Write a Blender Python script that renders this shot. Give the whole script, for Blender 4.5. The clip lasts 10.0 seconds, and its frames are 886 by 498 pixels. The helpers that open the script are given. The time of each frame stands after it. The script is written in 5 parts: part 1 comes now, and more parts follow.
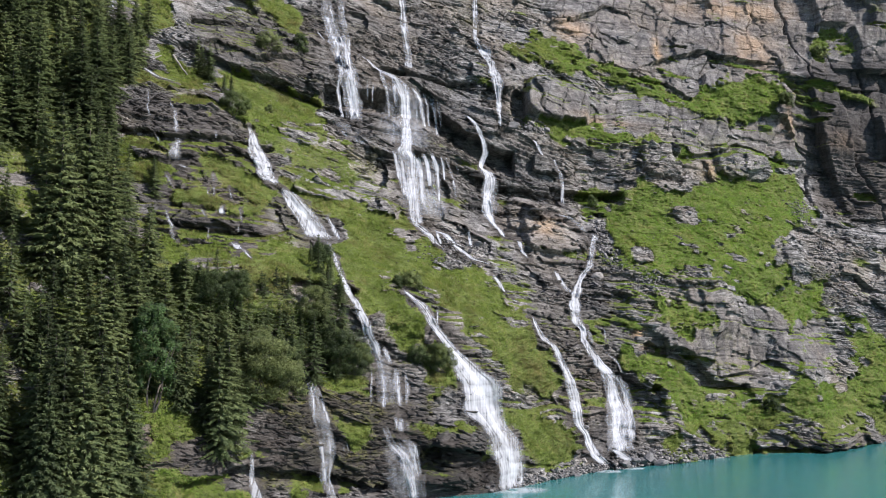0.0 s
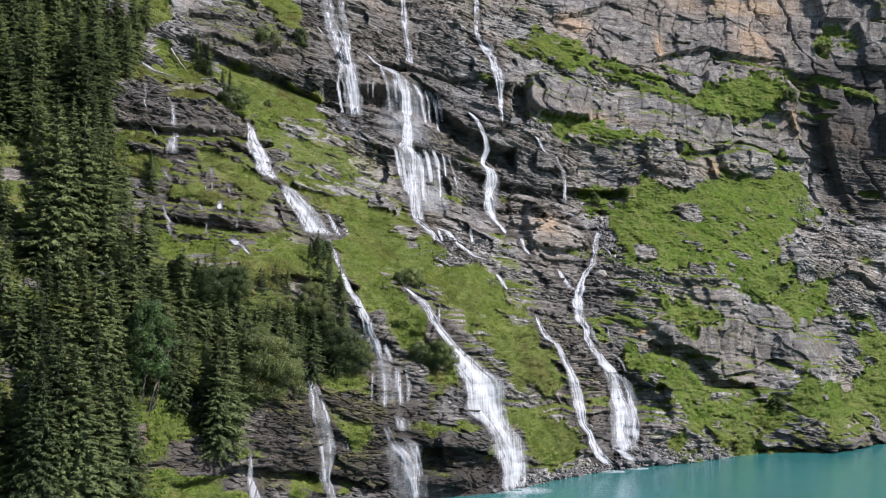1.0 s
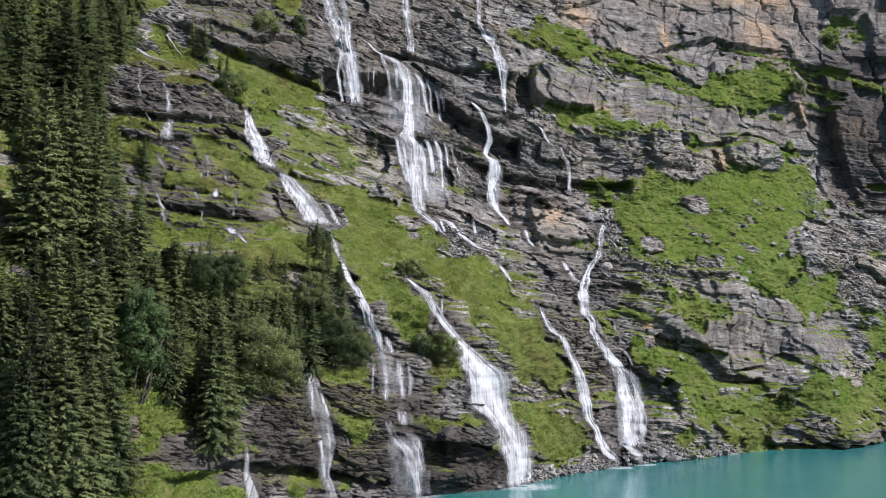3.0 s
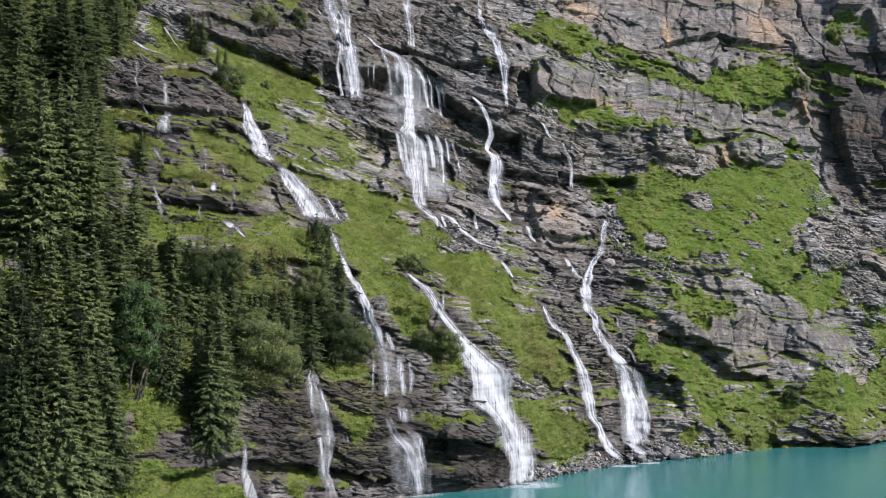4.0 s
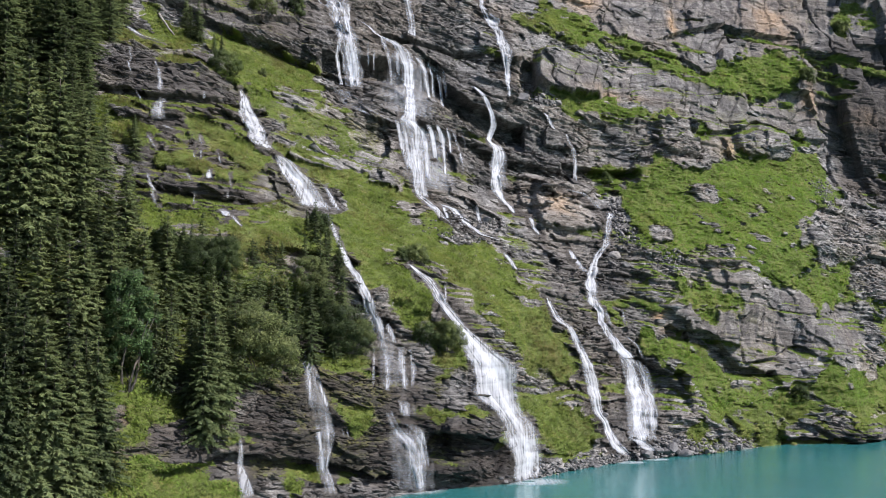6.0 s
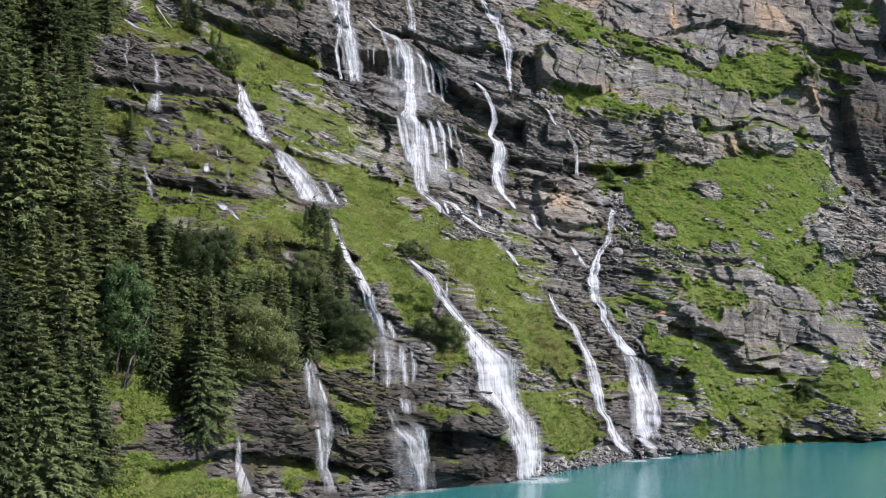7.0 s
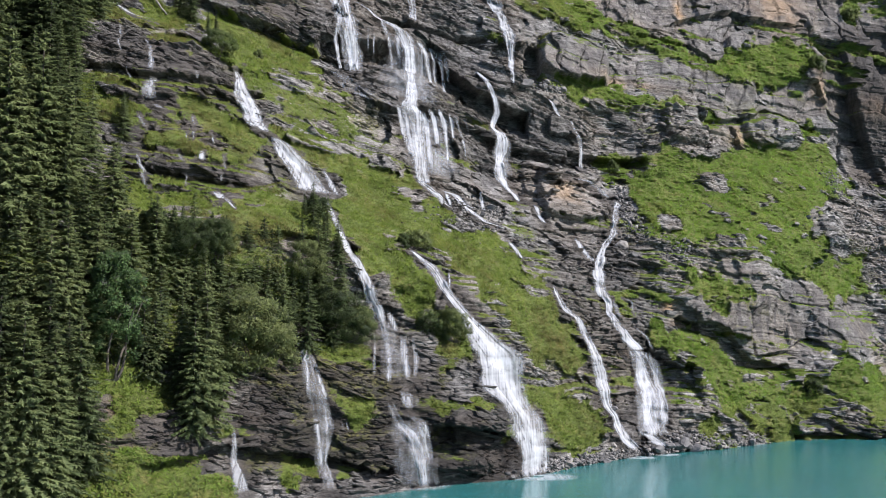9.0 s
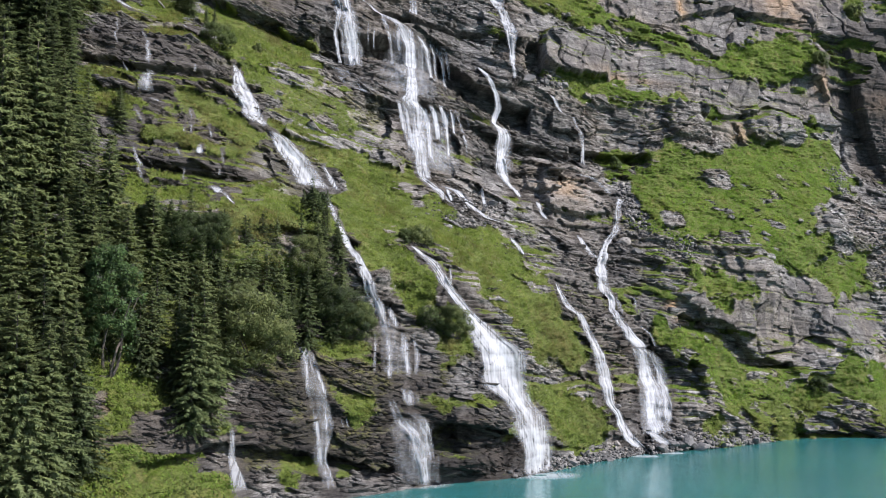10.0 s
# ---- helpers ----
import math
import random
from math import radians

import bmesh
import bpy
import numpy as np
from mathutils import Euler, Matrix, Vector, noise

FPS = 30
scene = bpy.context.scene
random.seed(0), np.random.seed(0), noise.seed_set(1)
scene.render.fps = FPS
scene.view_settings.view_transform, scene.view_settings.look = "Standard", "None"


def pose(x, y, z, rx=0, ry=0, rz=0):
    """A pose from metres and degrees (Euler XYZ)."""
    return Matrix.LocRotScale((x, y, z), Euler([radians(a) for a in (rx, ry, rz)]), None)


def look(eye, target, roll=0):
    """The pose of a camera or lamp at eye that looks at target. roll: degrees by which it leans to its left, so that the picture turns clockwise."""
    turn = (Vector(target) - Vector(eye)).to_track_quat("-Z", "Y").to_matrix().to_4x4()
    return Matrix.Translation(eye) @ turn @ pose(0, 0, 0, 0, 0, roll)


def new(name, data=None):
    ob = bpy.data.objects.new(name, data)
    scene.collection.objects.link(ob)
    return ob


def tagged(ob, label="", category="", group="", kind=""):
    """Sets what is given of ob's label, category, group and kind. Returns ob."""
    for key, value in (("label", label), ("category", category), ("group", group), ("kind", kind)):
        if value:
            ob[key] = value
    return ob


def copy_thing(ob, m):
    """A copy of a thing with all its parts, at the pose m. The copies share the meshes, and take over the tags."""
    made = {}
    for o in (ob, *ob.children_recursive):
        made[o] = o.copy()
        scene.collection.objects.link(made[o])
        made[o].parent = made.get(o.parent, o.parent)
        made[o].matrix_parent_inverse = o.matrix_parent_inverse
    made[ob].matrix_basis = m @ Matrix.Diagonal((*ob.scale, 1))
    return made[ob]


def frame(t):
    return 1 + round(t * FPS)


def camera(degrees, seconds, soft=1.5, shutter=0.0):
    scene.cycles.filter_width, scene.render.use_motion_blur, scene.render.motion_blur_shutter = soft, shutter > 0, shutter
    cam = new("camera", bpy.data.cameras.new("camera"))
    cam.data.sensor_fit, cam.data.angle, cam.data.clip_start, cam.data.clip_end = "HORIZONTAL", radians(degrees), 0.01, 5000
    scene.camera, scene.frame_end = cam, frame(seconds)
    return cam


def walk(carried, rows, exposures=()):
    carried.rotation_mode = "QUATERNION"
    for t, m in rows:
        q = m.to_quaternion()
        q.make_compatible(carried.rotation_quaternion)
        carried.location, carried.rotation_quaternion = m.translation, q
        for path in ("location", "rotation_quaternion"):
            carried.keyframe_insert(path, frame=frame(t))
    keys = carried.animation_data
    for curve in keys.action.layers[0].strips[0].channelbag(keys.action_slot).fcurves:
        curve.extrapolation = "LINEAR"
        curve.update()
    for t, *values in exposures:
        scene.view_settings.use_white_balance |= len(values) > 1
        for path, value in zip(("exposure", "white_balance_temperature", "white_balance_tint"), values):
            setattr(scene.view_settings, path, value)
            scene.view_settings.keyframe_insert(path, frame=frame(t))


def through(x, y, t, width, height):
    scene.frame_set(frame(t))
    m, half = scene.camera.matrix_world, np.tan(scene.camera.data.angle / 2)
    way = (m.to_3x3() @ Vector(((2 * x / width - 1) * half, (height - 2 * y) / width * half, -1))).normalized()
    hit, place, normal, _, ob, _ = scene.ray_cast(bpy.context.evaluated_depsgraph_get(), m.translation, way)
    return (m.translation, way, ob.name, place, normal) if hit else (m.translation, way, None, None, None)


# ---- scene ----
cam = camera(45, 10.0, 0.55)
walk(cam, [
    (0, pose(0.000, 0.000, 12.989, 95.266, 0.000, 0.000)),
    (0.3, pose(-0.092, 0.542, 12.958, 95.274, -0.006, -0.019)),
    (0.6, pose(-0.153, 1.040, 12.896, 95.276, -0.008, -0.024)),
    (1, pose(-0.210, 1.667, 12.786, 95.275, -0.008, -0.020)),
    (1.5, pose(-0.263, 2.418, 12.628, 95.271, -0.006, -0.010)),
    (2, pose(-0.312, 3.153, 12.461, 95.265, -0.003, 0.000)),
    (3, pose(-0.418, 4.605, 12.120, 95.256, 0.003, 0.009)),
    (4, pose(-0.543, 6.045, 11.786, 95.251, 0.008, 0.002)),
    (5, pose(-0.685, 7.473, 11.463, 95.249, 0.013, -0.019)),
    (6, pose(-0.835, 8.883, 11.151, 95.249, 0.018, -0.047)),
    (7, pose(-0.989, 10.271, 10.852, 95.251, 0.023, -0.079)),
    (8, pose(-1.137, 11.629, 10.564, 95.253, 0.029, -0.108)),
    (9, pose(-1.273, 12.954, 10.290, 95.253, 0.038, -0.130)),
    (10, pose(-1.389, 14.237, 10.028, 95.252, 0.049, -0.139)),
], exposures=[(0, 0.72, 6350, 17), (10, 0.72, 6350, 17)])

# ---- light ----
SUN_WAY = Vector((0.74, -0.36, 0.72)).normalized()   # towards the sun
world = bpy.data.worlds.new("world")
scene.world = world
world.use_nodes = True
wn = world.node_tree.nodes
sky = wn.new("ShaderNodeTexSky")
sky.sky_type, sky.sun_disc = "NISHITA", False
sky.sun_elevation = math.asin(SUN_WAY.z)
sky.sun_rotation = math.atan2(SUN_WAY.x, SUN_WAY.y)
sky.altitude, sky.dust_density, sky.ozone_density = 1600, 1.5, 1.0
wn["Background"].inputs["Strength"].default_value = 0.14
world.node_tree.links.new(sky.outputs[0], wn["Background"].inputs["Color"])
sun = new("sun", bpy.data.lights.new("sun", "SUN"))
sun.data.energy, sun.data.angle, sun.data.color = 5.0, radians(0.6), (1.0, 0.965, 0.91)
sun.matrix_world = look(SUN_WAY * 300, (0, 0, 0))


# ---- noise on arrays ----
def hashed(i, j, seed):
    h = (i.astype(np.int64) * 374761393 + j.astype(np.int64) * 668265263 + seed * 1274126177) & 0xFFFFFFFF
    h = ((h ^ (h >> 13)) * 1103515245) & 0xFFFFFFFF
    h = ((h ^ (h >> 16)) * 2246822519) & 0xFFFFFFFF
    return ((h ^ (h >> 15)) & 0xFFFFFF) / float(0xFFFFFF)


def vnoise(x, y, seed=0):
    i, j = np.floor(x), np.floor(y)
    u, v = x - i, y - j
    u, v = u * u * u * (u * (u * 6 - 15) + 10), v * v * v * (v * (v * 6 - 15) + 10)
    a, b = hashed(i, j, seed), hashed(i + 1, j, seed)
    c, d = hashed(i, j + 1, seed), hashed(i + 1, j + 1, seed)
    return (a + (b - a) * u) * (1 - v) + (c + (d - c) * u) * v


def fbm(x, y, seed=0, octaves=4, gain=0.5):
    total, amp, norm = 0.0, 1.0, 0.0
    for o in range(octaves):
        total = total + amp * (vnoise(x * 2 ** o + 17.3 * o, y * 2 ** o - 9.1 * o, seed + o) - 0.5)
        norm += amp
        amp *= gain
    return total / norm * 2.0          # about -1 to 1


def step(a, b, x):
    t = np.clip((x - a) / (b - a), 0, 1)
    return t * t * (3 - 2 * t)


# ---- materials ----
class Mat:
    """A small builder of node materials."""

    def __init__(self, name, rough=0.8):
        self.m = bpy.data.materials.new(name)
        self.m.use_nodes = True
        self.t = self.m.node_tree
        self.n, self.out = self.t.nodes["Principled BSDF"], self.t.nodes["Material Output"]
        self.n.inputs["Roughness"].default_value = rough

    def node(self, kind, **values):
        node = self.t.nodes.new(kind)
        for key, value in values.items():
            node.inputs[key.replace("_", " ")].default_value = value
        return node

    def link(self, a, b):
        self.t.links.new(a, b)

    def spot(self, scale, stretch=(1, 1, 1), detail=4.0, rough=0.55, distort=0.0, turn=(0, 0, 0)):
        geo, mp = self.node("ShaderNodeNewGeometry"), self.node("ShaderNodeMapping")
        mp.inputs["Scale"].default_value, mp.inputs["Rotation"].default_value = stretch, turn
        self.link(geo.outputs["Position"], mp.inputs["Vector"])
        no = self.node("ShaderNodeTexNoise", Scale=scale, Detail=detail, Roughness=rough, Distortion=distort)
        self.link(mp.outputs[0], no.inputs["Vector"])
        return no.outputs["Fac"]

    def ramp(self, fac, *stops):
        r = self.node("ShaderNodeValToRGB")
        e = r.color_ramp.elements
        while len(e) < len(stops):
            e.new(0.5)
        for k, (p, c) in enumerate(stops):
            e[k].position = p
            e[k].color = (*c, 1) if isinstance(c, tuple) else (c, c, c, 1)
        self.link(fac, r.inputs[0])
        return r.outputs[0]

    def mix(self, fac, a, b, mode="MIX"):
        m = self.t.nodes.new("ShaderNodeMix")
        m.data_type, m.blend_type = "RGBA", mode
        for sock, v in ((m.inputs[0], fac), (m.inputs[6], a), (m.inputs[7], b)):
            if hasattr(v, "is_output"):
                self.link(v, sock)
            elif isinstance(v, tuple):
                sock.default_value = (*v, 1)
            else:
                sock.default_value = v
        return m.outputs[2]

    def calc(self, op, a, b=0.0, c=0.0):
        m = self.t.nodes.new("ShaderNodeMath")
        m.operation = op
        for sock, v in zip(m.inputs, (a, b, c)):
            if hasattr(v, "is_output"):
                self.link(v, sock)
            else:
                sock.default_value = v
        return m.outputs[0]

    def attr(self, name):
        a = self.node("ShaderNodeAttribute")
        a.attribute_name = name
        return a.outputs["Fac"]

    def bump(self, height, strength, distance, before=None):
        b = self.node("ShaderNodeBump", Strength=strength, Distance=distance)
        self.link(height, b.inputs["Height"])
        if before is not None:
            self.link(before, b.inputs["Normal"])
        return b.outputs[0]

    def put(self, color=None, rough=None, normal=None):
        for name, v in (("Base Color", color), ("Roughness", rough), ("Normal", normal)):
            if v is None:
                continue
            if hasattr(v, "is_output"):
                self.link(v, self.n.inputs[name])
            elif isinstance(v, tuple):
                self.n.inputs[name].default_value = (*v, 1)
            else:
                self.n.inputs[name].default_value = v
        return self.m


def broken(m, scale, stretch, turn, wobble):
    """Cracks between blocks, and a tone for each block."""
    geo, mp = m.node("ShaderNodeNewGeometry"), m.node("ShaderNodeMapping")
    no = m.node("ShaderNodeTexNoise", Scale=0.9, Detail=3.0)
    add = m.t.nodes.new("ShaderNodeVectorMath")
    add.operation = "MULTIPLY_ADD"
    m.link(geo.outputs["Position"], no.inputs["Vector"])
    m.link(no.outputs["Color"], add.inputs[0])
    add.inputs[1].default_value = (wobble, wobble, wobble)
    m.link(geo.outputs["Position"], add.inputs[2])
    mp.inputs["Scale"].default_value, mp.inputs["Rotation"].default_value = stretch, turn
    m.link(add.outputs[0], mp.inputs["Vector"])
    edge, cell = m.node("ShaderNodeTexVoronoi", Scale=scale), m.node("ShaderNodeTexVoronoi", Scale=scale)
    edge.feature = "DISTANCE_TO_EDGE"
    for v in (edge, cell):
        m.link(mp.outputs[0], v.inputs["Vector"])
    sep = m.node("ShaderNodeSeparateColor")
    m.link(cell.outputs["Color"], sep.inputs[0])
    return edge.outputs["Distance"], sep.outputs[0]


def rock_and_turf():
    m = Mat("rock_and_turf", 0.8)
    dip = (0, radians(10), 0)
    bands = m.spot(1.0, (0.10, 0.10, 1.3), 7, 0.7, 0.7, dip)
    fine = m.spot(1.0, (0.4, 0.4, 8.0), 7, 0.68, 0.5, dip)
    grain = m.spot(3.0, (1, 1, 1.5), 7, 0.7)
    broad = m.spot(0.09, (1, 1, 1), 3, 0.5)
    streak = m.spot(0.9, (1, 1, 0.08), 5, 0.65)
    crack_a, tone_a = broken(m, 1.0, (0.42, 0.42, 1.15), dip, 0.9)
    crack_b, tone_b = broken(m, 1.0, (1.3, 1.3, 4.2), dip, 0.35)
    stone = m.ramp(bands, (0.30, (0.084, 0.080, 0.076)), (0.44, (0.182, 0.174, 0.162)), (0.56, (0.258, 0.250, 0.234)), (0.70, (0.175, 0.158, 0.136)))
    stone = m.mix(0.8, stone, m.ramp(tone_a, (0.0, 0.62), (1.0, 1.30)), "MULTIPLY")
    stone = m.mix(m.calc("MULTIPLY_ADD", m.attr("bare"), -0.55, 0.8), stone, m.ramp(tone_b, (0.0, 0.50), (1.0, 1.35)), "MULTIPLY")
    stone = m.mix(m.calc("MULTIPLY_ADD", m.attr("bare"), -0.5, 0.75), stone, m.ramp(fine, (0.38, 0.28), (0.50, 0.95), (0.64, 1.35)), "MULTIPLY")
    stone = m.mix(m.ramp(grain, (0.52, 0.0), (0.72, 0.55)), stone, (0.36, 0.345, 0.33))
    stone = m.mix(m.ramp(broad, (0.42, 0.0), (0.68, 0.40)), stone, (0.27, 0.215, 0.15))
    stone = m.mix(m.calc("MULTIPLY", m.ramp(streak, (0.44, 0.0), (0.58, 0.8)), m.attr("bare")), stone, (0.085, 0.080, 0.078))
    stone = m.mix(m.attr("bare"), stone, m.mix(1.0, stone, (0.79, 0.775, 0.765), "MULTIPLY"))
    stone = m.mix(m.attr("ochre"), stone, m.ramp(grain, (0.35, (0.34, 0.20, 0.10)), (0.65, (0.50, 0.36, 0.22))))
    speck = m.spot(11.0, (1, 1, 1.6), 5, 0.75)
    stone = m.mix(0.85, stone, m.ramp(speck, (0.36, 0.36), (0.52, 0.96), (0.66, 1.65)), "MULTIPLY")
    # the mask darkens wet rock and paints shade on the far right pillars
    wet_shade = m.attr("wet_shade")
    stone = m.mix(wet_shade, stone, m.mix(1.0, stone, (0.212, 0.186, 0.164), "MULTIPLY"))
    joint = m.calc("MINIMUM", m.ramp(crack_a, (0.0, 0.0), (0.035, 1.0)), m.ramp(crack_b, (0.0, 0.3), (0.06, 1.0)))
    open_joint = m.ramp(m.spot(0.6, (1, 1, 2.0), 4), (0.42, 0.0), (0.6, 0.8))
    stone = m.mix(open_joint, stone, m.mix(1.0, stone, joint, "MULTIPLY"))
    moss = m.ramp(m.spot(1.3, (1, 1, 1), 5), (0.35, (0.05, 0.06, 0.012)), (0.62, (0.16, 0.15, 0.035)))
    stone = m.mix(m.calc("MULTIPLY", m.attr("moss"), m.ramp(grain, (0.42, 0.0), (0.55, 1.0))), stone, moss)
    turf = m.ramp(m.spot(0.5, (1, 1, 1), 5, 0.6), (0.3, (0.066, 0.085, 0.016)), (0.5, (0.098, 0.128, 0.024)), (0.7, (0.150, 0.138, 0.042)))
    turf = m.mix(m.ramp(m.spot(3.0, (1, 1, 1), 5), (0.38, 0.5), (0.55, 0.0)), turf, (0.045, 0.05, 0.014))
    green = m.attr("grass")
    edge = m.ramp(m.calc("ADD", green, m.calc("MULTIPLY", m.calc("SUBTRACT", grain, 0.5), 1.5)), (0.40, 0.0), (0.55, 1.0))
    color = m.mix(edge, stone, turf)
    shine = m.calc("MULTIPLY", wet_shade, m.calc("SUBTRACT", 1.0, edge))
    rough = m.calc("MULTIPLY_ADD", shine, m.ramp(speck, (0.42, -0.12), (0.60, -0.58)), 0.88)
    m.link(m.calc("MULTIPLY_ADD", shine, 0.18, 0.25), m.n.inputs["Specular IOR Level"])
    height = m.calc("ADD", m.calc("MULTIPLY", fine, m.calc("MULTIPLY_ADD", m.attr("bare"), -0.35, 0.45)), m.calc("MULTIPLY", grain, 0.5))
    height = m.calc("ADD", height, m.calc("MULTIPLY", m.calc("MULTIPLY", joint, open_joint), 0.30))
    height = m.calc("ADD", height, m.calc("ADD", m.calc("MULTIPLY", tone_b, m.calc("MULTIPLY_ADD", m.attr("bare"), -0.22, 0.30)), m.calc("MULTIPLY", tone_a, 0.35)))
    normal = m.bump(m.spot(9.0, (1, 1, 2.0), 4, 0.7), 0.8, 0.10, m.bump(height, 0.95, 0.26))
    return m.put(color, rough, normal)


def grass_blades():
    m = Mat("grass_blades", 0.6)
    geo = m.node("ShaderNodeNewGeometry")
    mixed = m.calc("ADD", m.calc("MULTIPLY", geo.outputs["Random Per Island"], 0.16), m.calc("ADD", m.calc("MULTIPLY", m.spot(0.30, (1, 1, 0.7), 6, 0.65), 1.15), m.calc("MULTIPLY", m.spot(2.4, (1, 1, 1.0), 4), 0.55)))
    mixed = m.calc("SUBTRACT", mixed, 0.42)
    green = m.ramp(mixed, (0.22, (0.050, 0.064, 0.013)), (0.52, (0.112, 0.150, 0.026)), (0.85, (0.205, 0.230, 0.055)))
    olive = m.ramp(mixed, (0.22, (0.050, 0.043, 0.015)), (0.52, (0.108, 0.096, 0.032)), (0.85, (0.190, 0.165, 0.065)))
    dry = m.ramp(m.calc("ADD", m.calc("ADD", m.attr("dry"), m.spot(0.13, (1, 1, 1), 5, 0.65)), m.calc("MULTIPLY", m.calc("SUBTRACT", geo.outputs["Random Per Island"], 0.5), 0.15)), (0.50, 0.0), (0.63, 0.9))
    lush = m.ramp(mixed, (0.22, (0.052, 0.082, 0.013)), (0.52, (0.104, 0.196, 0.020)), (0.85, (0.195, 0.265, 0.042)))
    color = m.mix(dry, m.mix(m.attr("lush"), green, lush), olive)
    m.put(color)
    m.n.inputs["Specular IOR Level"].default_value = 0.2
    sward = m.node("ShaderNodeAttribute")          # blades of a sward are lit as one soft surface
    sward.attribute_name = "lie"
    m.link(sward.outputs["Vector"], m.n.inputs["Normal"])
    tr = m.node("ShaderNodeBsdfTranslucent")
    m.link(color, tr.inputs["Color"])
    ms = m.node("ShaderNodeMixShader", Fac=0.22)
    m.link(m.n.outputs[0], ms.inputs[1])
    m.link(tr.outputs[0], ms.inputs[2])
    m.link(ms.outputs[0], m.out.inputs["Surface"])
    return m.m


def loose_rock():
    m = Mat("loose_rock", 0.85)
    grain = m.spot(2.2, (1, 1, 1.6), 6, 0.65)
    info = m.node("ShaderNodeObjectInfo")
    tone = m.ramp(info.outputs["Random"], (0.0, (0.065, 0.063, 0.061)), (0.6, (0.145, 0.138, 0.132)), (1.0, (0.22, 0.20, 0.175)))
    color = m.mix(0.7, tone, m.ramp(grain, (0.3, 0.45), (0.6, 1.1)), "MULTIPLY")
    return m.put(color, 0.8, m.bump(grain, 0.8, 0.12))


def foliage(name, dark, mid, light, rough=0.6, through=0.25):
    m = Mat(name, rough)
    geo, info = m.node("ShaderNodeNewGeometry"), m.node("ShaderNodeObjectInfo")
    mixed = m.calc("ADD", m.calc("MULTIPLY", geo.outputs["Random Per Island"], 0.28), m.calc("MULTIPLY", info.outputs["Random"], 0.80))
    patch = m.calc("ADD", m.spot(0.35, (1, 1, 1), 4), m.calc("MULTIPLY", m.spot(1.6, (1, 1, 1), 3), 0.8))
    mixed = m.calc("ADD", mixed, m.calc("MULTIPLY", m.calc("SUBTRACT", patch, 0.92), 1.0))
    color = m.ramp(mixed, (0.12, dark), (0.5, mid), (0.9, light))
    m.put(color)
    m.n.inputs["Specular IOR Level"].default_value = 0.25
    crown = m.node("ShaderNodeAttribute")          # needles and leaves are lit by the boughs that they clothe
    crown.attribute_name = "lie"
    turn = m.t.nodes.new("ShaderNodeVectorTransform")
    turn.vector_type, turn.convert_from, turn.convert_to = "NORMAL", "OBJECT", "WORLD"
    m.link(crown.outputs["Vector"], turn.inputs[0])
    m.link(turn.outputs[0], m.n.inputs["Normal"])
    tr = m.node("ShaderNodeBsdfTranslucent")
    m.link(color, tr.inputs["Color"])
    ms = m.node("ShaderNodeMixShader", Fac=through)
    m.link(m.n.outputs[0], ms.inputs[1])
    m.link(tr.outputs[0], ms.inputs[2])
    m.link(ms.outputs[0], m.out.inputs["Surface"])
    return m.m


def bark():
    m = Mat("bark", 0.9)
    g = m.spot(4.0, (1, 1, 0.25), 5)
    return m.put(m.ramp(g, (0.3, (0.035, 0.028, 0.022)), (0.7, (0.14, 0.115, 0.09))), 0.9, m.bump(g, 0.6, 0.05))


def dead_wood():
    m = Mat("dead_wood", 0.85)
    g = m.spot(5.0, (0.4, 0.4, 1), 5)
    return m.put(m.ramp(g, (0.3, (0.13, 0.115, 0.10)), (0.7, (0.30, 0.275, 0.24))), 0.85)


